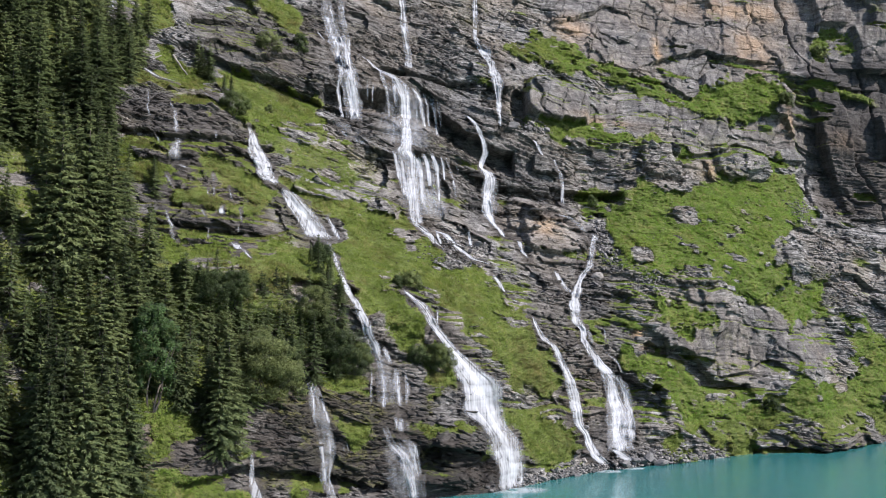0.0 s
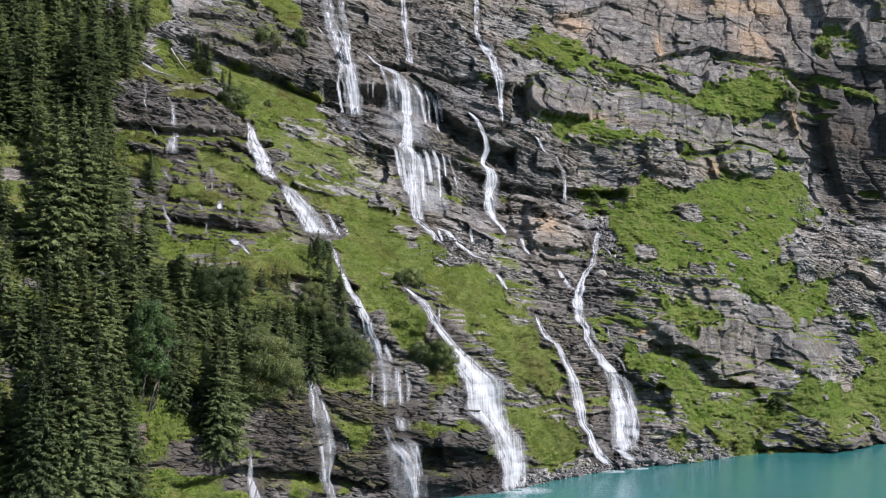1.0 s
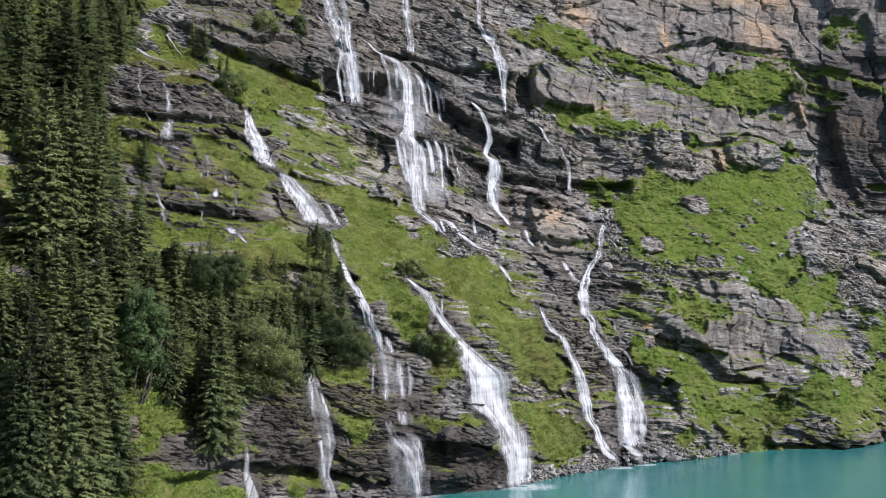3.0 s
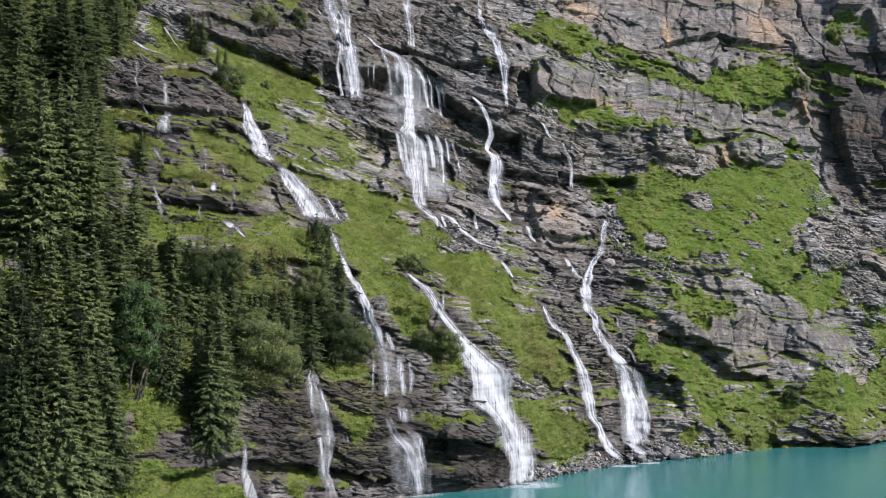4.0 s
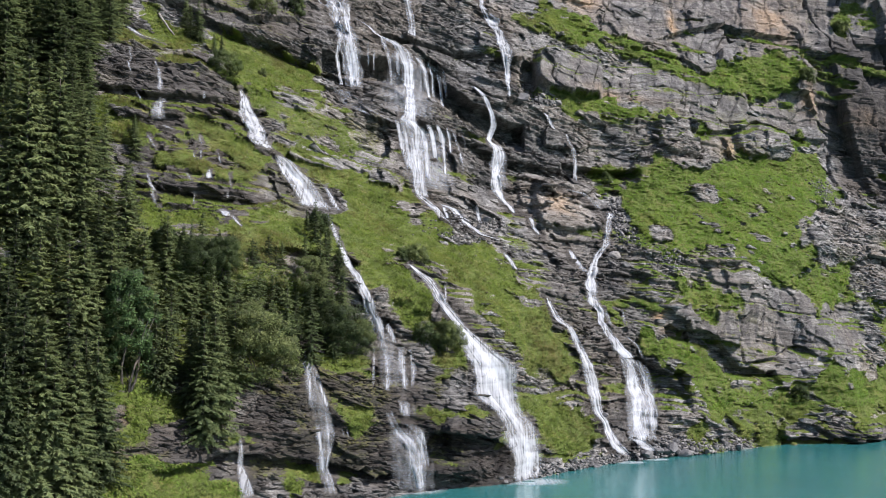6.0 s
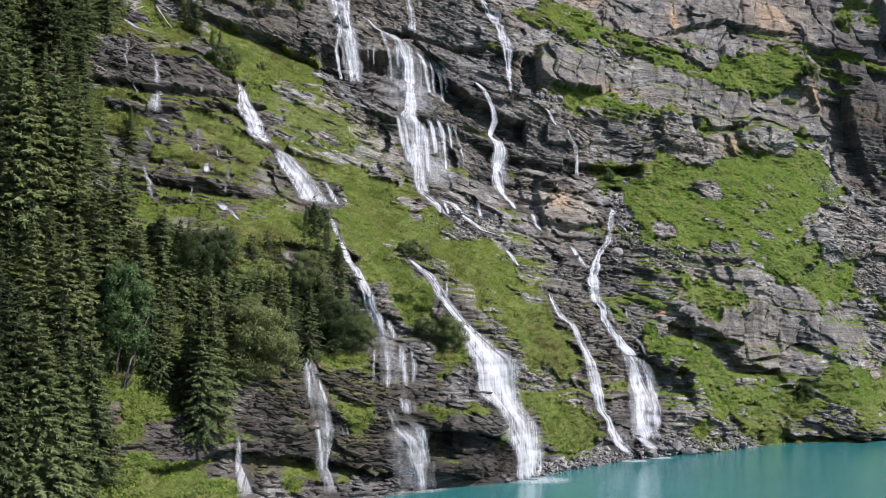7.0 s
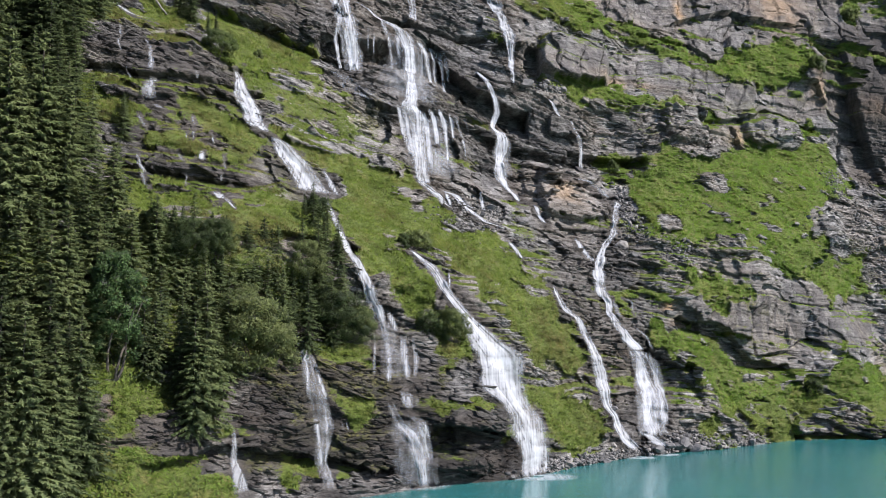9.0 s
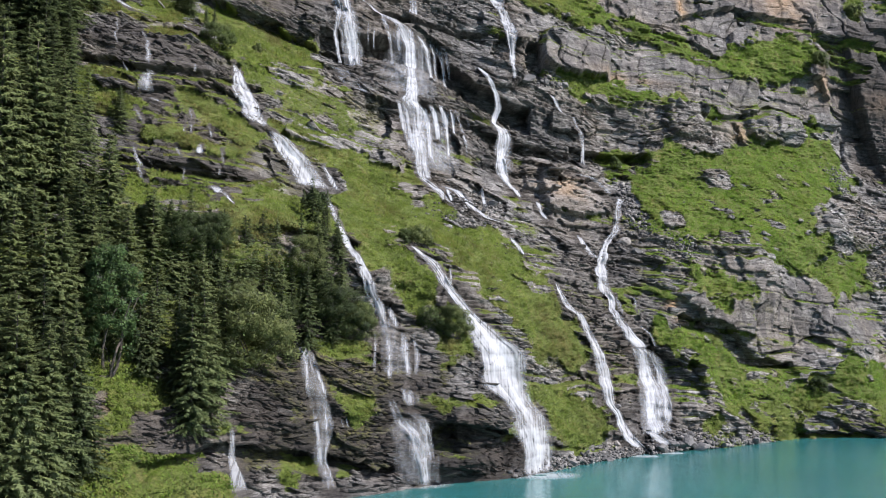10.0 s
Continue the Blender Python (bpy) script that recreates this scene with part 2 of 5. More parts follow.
def white_water():
    m = Mat("falling_water", 0.5)
    uv = m.node("ShaderNodeUVMap")
    uv.uv_map = "flow"
    fibres = []
    for stretch in ((8.5, 0.20, 1), (2.8, 0.22, 1), (22.0, 0.45, 1)):
        mp = m.node("ShaderNodeMapping")
        mp.inputs["Scale"].default_value = stretch
        m.link(uv.outputs[0], mp.inputs["Vector"])
        no = m.node("ShaderNodeTexNoise", Scale=1.0, Detail=2.0, Roughness=0.5, Distortion=0.15)
        m.link(mp.outputs[0], no.inputs["Vector"])
        fibres.append(no.outputs["Fac"])
    mean = m.calc("ADD", m.calc("MULTIPLY", fibres[0], 0.45), m.calc("MULTIPLY", fibres[1], 0.33))
    mean = m.calc("ADD", mean, m.calc("MULTIPLY", fibres[2], 0.22))
    thick = m.ramp(mean, (0.36, 0.26), (0.50, 0.68), (0.62, 1.05))
    froth = m.node("ShaderNodeTexNoise", Scale=1.0, Detail=5.0, Roughness=0.65, Distortion=0.6)
    mp = m.node("ShaderNodeMapping")
    mp.inputs["Scale"].default_value = (2.6, 2.2, 1)
    m.link(uv.outputs[0], mp.inputs["Vector"])
    m.link(mp.outputs[0], froth.inputs["Vector"])
    broken_up = m.ramp(froth.outputs["Fac"], (0.36, 0.30), (0.50, 0.85), (0.62, 1.0))
    thick = m.calc("MULTIPLY", thick, m.mix(m.attr("tumble"), (1.0, 1.0, 1.0), broken_up))
    # thin edges fray before the thick core does
    depth = m.calc("MAXIMUM", m.calc("SUBTRACT", m.calc("MULTIPLY", m.attr("body"), m.calc("MULTIPLY_ADD", thick, 1.25, 0.12)), 0.05), 0.0)
    alpha = m.calc("SUBTRACT", 1.0, m.calc("POWER", 2.718, m.calc("MULTIPLY", depth, -1.2)))
    m.put((0.68, 0.70, 0.72))
    m.n.inputs["Specular IOR Level"].default_value = 0.2
    tr, clear = m.node("ShaderNodeBsdfTranslucent"), m.node("ShaderNodeBsdfTransparent")
    tr.inputs["Color"].default_value = (0.60, 0.64, 0.68, 1)
    soft = m.node("ShaderNodeMixShader", Fac=0.35)
    m.link(m.n.outputs[0], soft.inputs[1])
    m.link(tr.outputs[0], soft.inputs[2])
    ms = m.node("ShaderNodeMixShader")
    m.link(alpha, ms.inputs[0])
    m.link(clear.outputs[0], ms.inputs[1])
    m.link(soft.outputs[0], ms.inputs[2])
    m.link(ms.outputs[0], m.out.inputs["Surface"])
    return m.m


def lake_water():
    m = Mat("lake_water", 0.12)
    broad = m.spot(0.03, (1, 1, 1), 3)
    m.put(m.ramp(broad, (0.35, (0.024, 0.135, 0.134)), (0.65, (0.035, 0.172, 0.166))))
    wave = m.calc("ADD", m.spot(1.6, (1, 1.6, 1), 4), m.calc("MULTIPLY", m.spot(0.3, (1, 1.5, 1), 3), 1.2))
    m.put(normal=m.bump(wave, 0.28, 0.12))
    m.n.inputs["IOR"].default_value = 1.33
    return m.m


def gravel():
    m = Mat("broken_stone", 0.85)
    geo = m.node("ShaderNodeNewGeometry")
    grain = m.spot(5.0, (1, 1, 1), 4)
    tone = m.ramp(geo.outputs["Random Per Island"], (0.0, (0.035, 0.034, 0.033)), (0.6, (0.095, 0.092, 0.088)), (1.0, (0.22, 0.205, 0.19)))
    return m.put(m.mix(0.5, tone, m.ramp(grain, (0.3, 0.5), (0.6, 1.1)), "MULTIPLY"))


ROCK, STONE, BARK, WOOD, GRAVEL = rock_and_turf(), loose_rock(), bark(), dead_wood(), gravel()
NEEDLES = foliage("spruce_needles", (0.048, 0.066, 0.027), (0.101, 0.136, 0.052), (0.180, 0.220, 0.088), 0.6, 0.42)
LEAVES = foliage("shrub_leaves", (0.042, 0.064, 0.023), (0.094, 0.134, 0.044), (0.180, 0.215, 0.075), 0.55, 0.35)
PALE = foliage("pale_leaves", (0.078, 0.138, 0.046), (0.150, 0.250, 0.082), (0.235, 0.335, 0.125), 0.5, 0.38)
BLADES = grass_blades()
WATER, FALL = lake_water(), white_water()


# ---- building helpers ----
def link_mesh(name, verts, faces, material, parent=None, smooth=False, label="", uv=None, attrs=None):
    me = bpy.data.meshes.new(name)
    verts, faces = np.asarray(verts, np.float32), np.asarray(faces, np.int32)
    k = faces.shape[1]
    me.vertices.add(len(verts))
    me.vertices.foreach_set("co", verts.ravel())
    me.loops.add(faces.size)
    me.loops.foreach_set("vertex_index", faces.ravel())
    me.polygons.add(len(faces))
    me.polygons.foreach_set("loop_start", np.arange(0, faces.size, k, dtype=np.int32))
    me.update(calc_edges=True)
    if smooth:
        me.polygons.foreach_set("use_smooth", np.ones(len(faces), bool))
    if uv is not None:
        layer = me.uv_layers.new(name="flow")
        layer.data.foreach_set("uv", np.asarray(uv, np.float32)[faces.ravel()].ravel())
    for key, value in (attrs or {}).items():
        value = np.asarray(value, np.float32)
        if value.ndim == 2 and value.shape[1] == 3 and len(value) == len(verts):
            me.attributes.new(key, "FLOAT_VECTOR", "POINT").data.foreach_set("vector", value.ravel())
        else:
            me.attributes.new(key, "FLOAT", "POINT").data.foreach_set("value", value.ravel())
    me.materials.append(material)
    ob = new(name, me)
    ob.parent = parent
    if label:
        tagged(ob, label)
    return ob


def part(name, bm, material, parent=None, label="", smooth=False):
    me = bpy.data.meshes.new(name)
    bm.to_mesh(me)
    bm.free()
    me.materials.append(material)
    if smooth:
        me.polygons.foreach_set("use_smooth", np.ones(len(me.polygons), bool))
    ob = new(name, me)
    ob.parent = parent
    if label:
        tagged(ob, label)
    return ob


# ---- the mountain side ----
# spurs and hollows of the face: x, z, depth, half-width, half-height
LANDFORMS = [
    (7.8, 31.8, 7.5, 13, 7),
    (-12.5, 17.9, -7.4, 13, 4),
    (1.8, 4.1, -5.8, 5, 11),
    (34.4, 19.6, -5.4, 13, 7),
    (64.1, 40.5, 5.7, 13, 7),
    (-24.5, 42.4, 4.2, 20, 4),
    (48.2, 6.9, -5.1, 5, 11),
    (-9.3, 30.6, 2.4, 5, 11),
    (0.6, 48.2, 3.5, 5, 4),
    (-1.8, 14.1, -3.7, 8, 4),
    (46.3, 27.2, -2.8, 13, 7),
]
LANDFORMS += [
    (10.7, 21.4, 2.6, 13, 4),
    (21.1, 36.9, 3.5, 5, 7),
    (18.1, 0.2, 3.6, 5, 11),
    (-11.6, 1.7, 2.9, 5, 4),
    (-6.3, 7.6, -2.9, 8, 4),
    (-24.2, 35.5, -3.3, 5, 11),
    (-18.4, 25.3, -2.1, 5, 4),
    (42.7, 40.6, 1.8, 5, 4),
    (13, 56.8, -2.1, 13, 7),
    (63.2, 51.4, 2.1, 5, 4),
    (68.2, 36.7, 2.3, 5, 4),
]
# the water line
LANDFORMS += [(0.3, 0, 5.0, 5, 1.5), (52, 0, -5.0, 7, 3), (-18.5, 1.0, -1.8, 5, 2.2), (16.5, 0, -1.2, 4, 2), (45, 0, -1.5, 4, 3)]
# turf: how thick, and its outline on the face (x, z)
TURF = []


def turf_patch(thick, outline):
    TURF.append((thick, outline))


turf_patch(1, [(23.6, 35.5), (28.9, 36.9), (35.6, 36.6), (43.2, 39.3), (54.6, 43.1), (59.3, 41.9), (60.8, 39), (59, 32.3), (53.9, 31.3), (49.3, 28.5), (46.7, 24.8), (43.7, 22.2), (38.2, 20.3), (36.6, 23.3), (31, 23.8), (26.7, 22.1), (22.7, 23.5), (22.8, 28.5)])
turf_patch(0.75, [(46.7, 24.8), (56, 22.2), (55.6, 17.3), (46.5, 18.5), (38, 19.6), (36.6, 21)])
turf_patch(1, [(9.8, 59.7), (14.7, 63.6), (19.2, 63.1), (23.4, 59.6), (30, 58.1), (35.7, 56.9), (38.2, 54.4), (42.5, 53.9), (47.1, 58.5), (55.6, 59.4), (59.3, 56.9), (56.4, 53.4), (49.3, 49.9), (42.3, 50.6), (35.6, 51.8), (29.3, 54), (21, 56), (13.8, 55.9), (9.6, 57.1)])
turf_patch(0.9, [(11.7, 45), (17.3, 46.5), (21.6, 45.5), (27.9, 45.9), (33.3, 45.2), (38, 44.4), (39.6, 41.8), (36.7, 40.7), (32.8, 42.6), (27.5, 43.8), (21.4, 42.8), (16.1, 43.1), (12, 43.6)])
turf_patch(0.9, [(45.8, 45.4), (53.8, 45), (59.4, 43.3), (54.4, 41.7), (48.1, 43.7)])
turf_patch(0.8, [(68.6, 70.4), (74.9, 70.6), (73.9, 66.4), (66, 63.7), (64.4, 65.4)])
turf_patch(1, [(58.8, 18.6), (63.1, 17.5), (67, 12.6), (62.9, 2), (57.3, 1.9), (46.8, 3.3), (42.8, 4.3), (41.1, 6.3), (46.6, 8.3), (56.7, 8), (59, 12.6)])
turf_patch(0.95, [(21.4, 13), (26.3, 11.8), (29, 9.2), (32.7, 7.2), (36.8, 6.4), (41.7, 5.6), (48.4, 6.3), (47.6, 3.3), (41.1, 3.4), (35.9, 3.3), (39.1, 0), (35.6, -0), (31.9, 1.7), (28, 4.9), (24.3, 8.6), (21.1, 11.1)])
turf_patch(0.8, [(25.2, 2.7), (29.7, 2.5), (30.1, 1), (25.5, 1.3)])
turf_patch(1, [(-10.3, 23.3), (-6.7, 25.1), (-1.5, 24.6), (4.6, 20.8), (8.3, 17.1), (10.3, 14.1), (12.3, 11.2), (12.6, 8.3), (8.9, 7.9), (6.3, 10.1), (3.8, 12.8), (1.2, 16.4), (-1.4, 19.3), (-4, 19.6), (-8.2, 21.1)])
turf_patch(0.95, [(-10.5, 22.9), (-4, 19.6), (-1.9, 16.2), (0.1, 13.2), (1.1, 10.2), (-0.4, 9.3), (-1.8, 12.2), (-3.7, 13.6), (-5.6, 15.5), (-7.5, 16.9), (-9.1, 19)])
turf_patch(0.85, [(5.5, 7.2), (8.8, 6.9), (12.6, 6.1), (14.3, 3.3), (13.6, 1.4), (10, 0.9), (8.3, 2.6), (6.8, 5.1)])
turf_patch(1, [(-25.8, 45), (-22.7, 44.9), (-18.9, 44.4), (-15.3, 43.2), (-14, 39.7), (-12.1, 37), (-15.4, 37), (-18.6, 37.9), (-20.7, 37.1), (-23, 38.8), (-25.5, 41.5)])
turf_patch(0.95, [(-34.2, 42.5), (-31.8, 43.1), (-31.2, 45.2), (-29.9, 45.4), (-26.6, 41.8), (-23.3, 38.3), (-24.8, 37.8), (-28.5, 39.6), (-31.3, 39.6), (-33.2, 40.2)])
turf_patch(1, [(-16.2, 30.1), (-13.3, 29.2), (-9.2, 28.2), (-4.6, 28.3), (-3, 26.6), (-6.6, 24.6), (-9.8, 24.8), (-11.9, 26.1), (-14.1, 28.2)])
turf_patch(0.62, [(-20.2, 36.9), (-16.3, 36.6), (-11.4, 35.2), (-6.5, 31.1), (-11.7, 32.1), (-16.8, 33.2)])
turf_patch(0.95, [(-29.8, 31.9), (-27.6, 31.3), (-26, 29.4), (-28.4, 28.7)])
turf_patch(0.85, [(-23.1, 31.1), (-19.9, 31.2), (-16.4, 28.9), (-15.9, 26.2), (-19.7, 27.1), (-22.6, 28.9)])
turf_patch(0.8, [(-26, 27), (-22.5, 27), (-18.6, 27.4), (-17.9, 25.9), (-22.2, 25.9), (-25.3, 25.9)])
turf_patch(1, [(-23.6, 21.5), (-20.6, 22.4), (-17, 21.9), (-15.1, 23.8), (-13, 22.3), (-11.3, 19.3), (-14.1, 17.6), (-17.4, 18.8), (-20.5, 20.2), (-22.9, 19.9)])
turf_patch(0.6, [(-40.7, 37.1), (-32.8, 39.3), (-26.3, 21.4), (-16.8, 19.2), (-11.1, 18.2), (-9.2, 14), (-11.9, 11.2), (-13.4, 8.3), (-19.4, 8.6), (-22.5, 8.4), (-21.2, 2), (-27.2, 2.9)])
turf_patch(0.95, [(-45.1, 47), (-36.6, 53.3), (-33.4, 42.4), (-31.9, 37.5), (-39.2, 33.9)])
turf_patch(0.7, [(28.1, 19.2), (35, 18), (34.8, 15.9), (29.9, 16.1)])
turf_patch(0.75, [(39.7, 24.3), (49.2, 25.9), (57.4, 23.1), (54.4, 17.3), (47.4, 15.5), (44.9, 19.9), (38.2, 20.3)])
turf_patch(1, [(-12.1, 23.8), (-10.1, 23.9), (-9.1, 22.3), (-11.4, 22.5)])
turf_patch(0.9, [(-22.5, 8.2), (-19.1, 8.4), (-18.3, 6.9), (-19.5, 6.5), (-22, 7.3)])
turf_patch(0.8, [(-22.3, 5.7), (-19.7, 6.1), (-19.6, 5.3), (-21.5, 5)])
turf_patch(1, [(-20.8, 4.3), (-18.6, 3.6), (-16.5, 2.7), (-14.4, 0.7), (-21.9, 2.1)])
turf_patch(1, [(-14.1, 21.7), (-11.6, 23), (-10, 20.8), (-8.8, 18.4), (-11, 17.6), (-13.1, 19)])
turf_patch(0.95, [(-13, 6.7), (-11.5, 6.7), (-11.5, 5.4), (-12.7, 5.2)])
turf_patch(0.9, [(-13.2, 2.5), (-11.5, 2.7), (-11.2, 0.8), (-13, 1.3)])
turf_patch(0.9, [(-1.5, 6.1), (1, 6.4), (3.4, 5.5), (4.4, 3.6), (0.1, 4.3)])
turf_patch(0.85, [(-8.8, 6.3), (-6.9, 6), (-6.9, 5.4), (-8.5, 5.5)])
turf_patch(0.9, [(19.8, 34.8), (24, 35.5), (23.5, 31.3), (20.1, 31.6)])
turf_patch(0.7, [(14.3, 26.3), (19.3, 26.6), (18.4, 24.5), (14, 24.3)])
turf_patch(0.8, [(27.2, 18.5), (35, 18.1), (34.7, 15.5), (29.8, 15), (26.9, 16.4)])
turf_patch(0.7, [(-16.4, 5.5), (-15.1, 5.5), (-14.6, 4.2), (-15.9, 4.3)])
turf_patch(0.95, [(-35.9, 54.4), (-31.5, 57), (-31.2, 49.6), (-33.5, 48.6)])
turf_patch(0.9, [(-26.1, 59.7), (-21.9, 61.8), (-16.9, 51.2), (-18.7, 52.1), (-23, 56.8)])
# rock kept wet by spray, a dark shore ledge, and pillars with painted shade
WET_OR_SHADED = []


def wet_or_shaded(much, outline):
    WET_OR_SHADED.append((much, outline))


wet_or_shaded(0.2, [(0.7, 66.7), (13.5, 70.6), (10.3, 42.4), (12.3, 32.2), (4.6, 30.3), (3.7, 49.3)])
wet_or_shaded(0.5, [(-17.2, 59.6), (0.7, 66.7), (1.7, 48.2), (4.1, 39.6), (6, 29.7), (-4.6, 27.9), (-6.7, 34.9), (-12.8, 38.1)])
wet_or_shaded(1, [(-15.6, 10.4), (-10.8, 12.1), (-1.8, 8.5), (4.9, 3.6), (4.7, -0.6), (-15.7, 1.3), (-15.1, 5.7)])
wet_or_shaded(0.85, [(-32.8, 39.3), (-27.5, 39.3), (-19.5, 36), (-17.7, 30.6), (-15, 21.9), (-16.2, 18.7), (-24.6, 20.5)])
wet_or_shaded(0.85, [(-22.6, 7), (-15.1, 8), (-14.2, 1), (-21.7, 2.4)])
# no water here: dark brown rock, with the pillars' shade painted in
wet_or_shaded(0.75, [(62.7, 62.9), (90.2, 66.2), (82.1, 32.6), (62.2, 33.7)])
wet_or_shaded(0.42, [(7.9, 42), (16.8, 41), (18.9, 33.8), (12.1, 30.9), (6, 29.7)])
wet_or_shaded(0.5, [(9.5, 23.7), (22.3, 25.1), (22.9, 9.3), (23.6, 1.6), (16.1, 1.1), (12.1, 12.3)])
wet_or_shaded(0.5, [(-8, 20.4), (-3.7, 12.7), (0.1, 8.4), (-4.4, 7.6), (-8.3, 14)])
wet_or_shaded(0.72, [(-30.9, 52.2), (-17.2, 59.6), (-12.8, 42.1), (-20.6, 44.6), (-28, 46.6)])
wet_or_shaded(0.7, [(37.5, -1.0), (41, 2.2), (48, 2.4), (62, 2.2), (70, 3.0), (70, -1.5)])
# overhanging lips: depth, height, line of the lip
LIPS = []


def lip(deep, high, line):
    LIPS.append((deep, high, line))


lip(3.2, 4, [(-13.1, 45.8), (-7.2, 46.2), (-2.4, 46), (0.5, 44.3), (2.7, 42.4), (7.9, 39.9)])
lip(1.8, 3, [(-6.2, 36.8), (-2.3, 37.6), (2.6, 36.1), (6.3, 35.1), (9.3, 34.5), (14.7, 34.1)])
lip(1.3, 1.4, [(-29.6, 33.6), (-25.3, 33.6), (-22.1, 34), (-19.5, 34.4)])
lip(1, 1, [(-21.2, 32.7), (-18.5, 31.4)])
lip(1.8, 1.6, [(-28.2, 47.3), (-24.3, 45.6), (-20.6, 45), (-15.3, 43.2), (-12.8, 42.1)])
lip(1.6, 2.2, [(26.5, 13.4), (31.1, 12.4), (34, 9.1), (37.8, 8.4)])
lip(2.2, 3, [(-0.8, 4.5), (1.9, 4.5), (4.6, 3.2)])
lip(1.4, 1.3, [(-17.5, 3.5), (-15.5, 3.9), (-14.3, 3.6), (-11.6, 3.2), (-8.9, 2.7), (-6.4, 1.9), (-4.3, 2.1)])
lip(1, 2, [(17.5, 19.4), (21.5, 19.9)])
lip(2, 2.2, [(16.9, 35.4), (23.9, 35.2)])
lip(1.2, 1, [(39, 0.7), (46.3, 0.6), (59.9, -0.2)])
lip(1.8, 5, [(20.3, 9.9), (23.9, 8.6)])
lip(1.2, 1.2, [(36.1, 42.4), (44.1, 44.2), (48, 46.1), (56, 44.5)])
lip(1.4, 1.4, [(-7.4, 50.5), (-0.9, 50.8), (3.3, 50.5)])
lip(1.2, 1.5, [(-12.9, 19.1), (-9.4, 18.3)])
lip(0.9, 0.9, [(-25, 24.1), (-21.7, 23.9), (-17.4, 23.6)])
lip(1, 1, [(28.9, 57.3), (36.6, 56.4), (40.1, 54.1)])
# ochre stains: x, z, half-width, half-height, strength
OCHRE = [
    (24.1, 15.0, 1.0, 0.9, 1),
    (25.0, 13.1, 1.3, 0.7, 0.8),
    (36.2, 63.5, 0.7, 2.7, 0.9),
    (54.0, 65.7, 3.8, 3.8, 0.5),
    (21.5, 65.7, 2.6, 2.6, 0.5),
    (58.8, 51.1, 1.3, 2.7, 0.5),
    (25.3, 47.0, 4.9, 1.0, 0.35),
    (42.0, 40.7, 1.2, 1.7, 0.6),
    (-20.4, 6.7, 1.5, 0.5, 0.4),
    (13.3, 28.8, 2.8, 1.4, 0.45),
    (68.2, 48.2, 2.8, 1.8, 0.35),
    (53.8, 74.5, 11.7, 2.4, 0.5),
    (6.6, 9.1, 1.0, 0.8, 0.5),
    (-20.2, 3.9, 1.1, 1.1, 0.4),
]
# outcrops that stand proud of the turf: x, z, half-width, half-height, depth
OUTCROPS = [
    (10.9, 47.2, 1.1, 3.2, -3.2),
    (33.0, 41.3, 3.4, 3.2, 2),
    (48.3, 42.5, 5.0, 3.0, 1.6),
    (14.8, 28.7, 4.4, 3.6, 2.2),
    (17.1, 49.5, 5.2, 3.8, 3.6),
    (34.9, 31.9, 2.0, 1.5, 0.8),
    (34.7, 20.3, 3.5, 1.7, 1),
    (40.0, 56.0, 3.2, 2.0, 0.9),
    (-16.3, 36.6, 2.2, 1.0, 0.8),
    (10.6, 30.8, 2.1, 2.7, 1),
    (-1.3, 14.2, 0.5, 0.9, 0.5),
    (26.4, 25.3, 1.7, 1.2, 0.6),
    (52.3, 25.3, 2.4, 3.0, 0.8),
    (1.9, 4.2, 2.3, 1.6, 1.2),
    (-13.4, 29.6, 2.3, 0.8, 0.6),
]
# where turf clings to every small ledge: how much, outline
LEDGY = []


def ledgy(much, outline):
    LEDGY.append((much, outline))


ledgy(0.9, [(-30, 32.5), (-19.4, 35.2), (-15.1, 28.6), (-11.2, 18.7), (-17.1, 17.6), (-25.3, 20.5)])
ledgy(0.95, [(1.7, 15.3), (9.7, 14.7), (15.9, 9.4), (14.4, -0.2), (6.4, 1.1), (2.6, 10.2)])
ledgy(0.9, [(21.3, 24.3), (37.3, 25), (57.1, 22.3), (56.7, 8), (41.3, 4.3), (26, 9.9), (19.9, 12.4)])
ledgy(0.85, [(10.4, 56.2), (41.2, 54.8), (61.5, 50), (60.3, 41), (37.8, 38.9), (15.9, 40.9), (9.5, 42.3)])
ledgy(0.3, [(-15.6, 10.4), (-1.8, 8.5), (4.9, 3.6), (4.7, -0.6), (-15.1, 1.2)])
ledgy(0.8, [(-20.9, 38), (-11, 37), (-3.4, 29.3), (-10.9, 25.6), (-17, 29.4)])
ledgy(0.6, [(-30.9, 52.2), (-17.2, 59.6), (-15.4, 44), (-28, 46.6)])
ledgy(0.7, [(-10.7, 24.3), (10.8, 21.5), (12.4, 14.8), (0.1, 10.3), (-8.3, 14)])
ledgy(0.8, [(18.8, 9.9), (59.8, 8), (55.7, -1.8), (23.9, 0)])
# thick unbroken beds
MASSIVE = [
    [(31.8, 20.4), (36.6, 21), (35.9, 18.4), (31.8, 18.2)],
    [(17.8, 74.5), (68.7, 80.4), (62, 59.9), (40.2, 54.7), (22.4, 59.4)],
    [(25, 16.5), (40, 18.5), (55, 17), (56, 11), (41, 9.5), (31, 11.5)],
    [(12.7, 52.5), (28.9, 51.8), (28, 46.9), (12.1, 44.5)],
]
# the falls: kind, then the line down the face with its width (x, z, width)
FALLS = []


def fall(kind, *line):
    FALLS.append((kind, line))


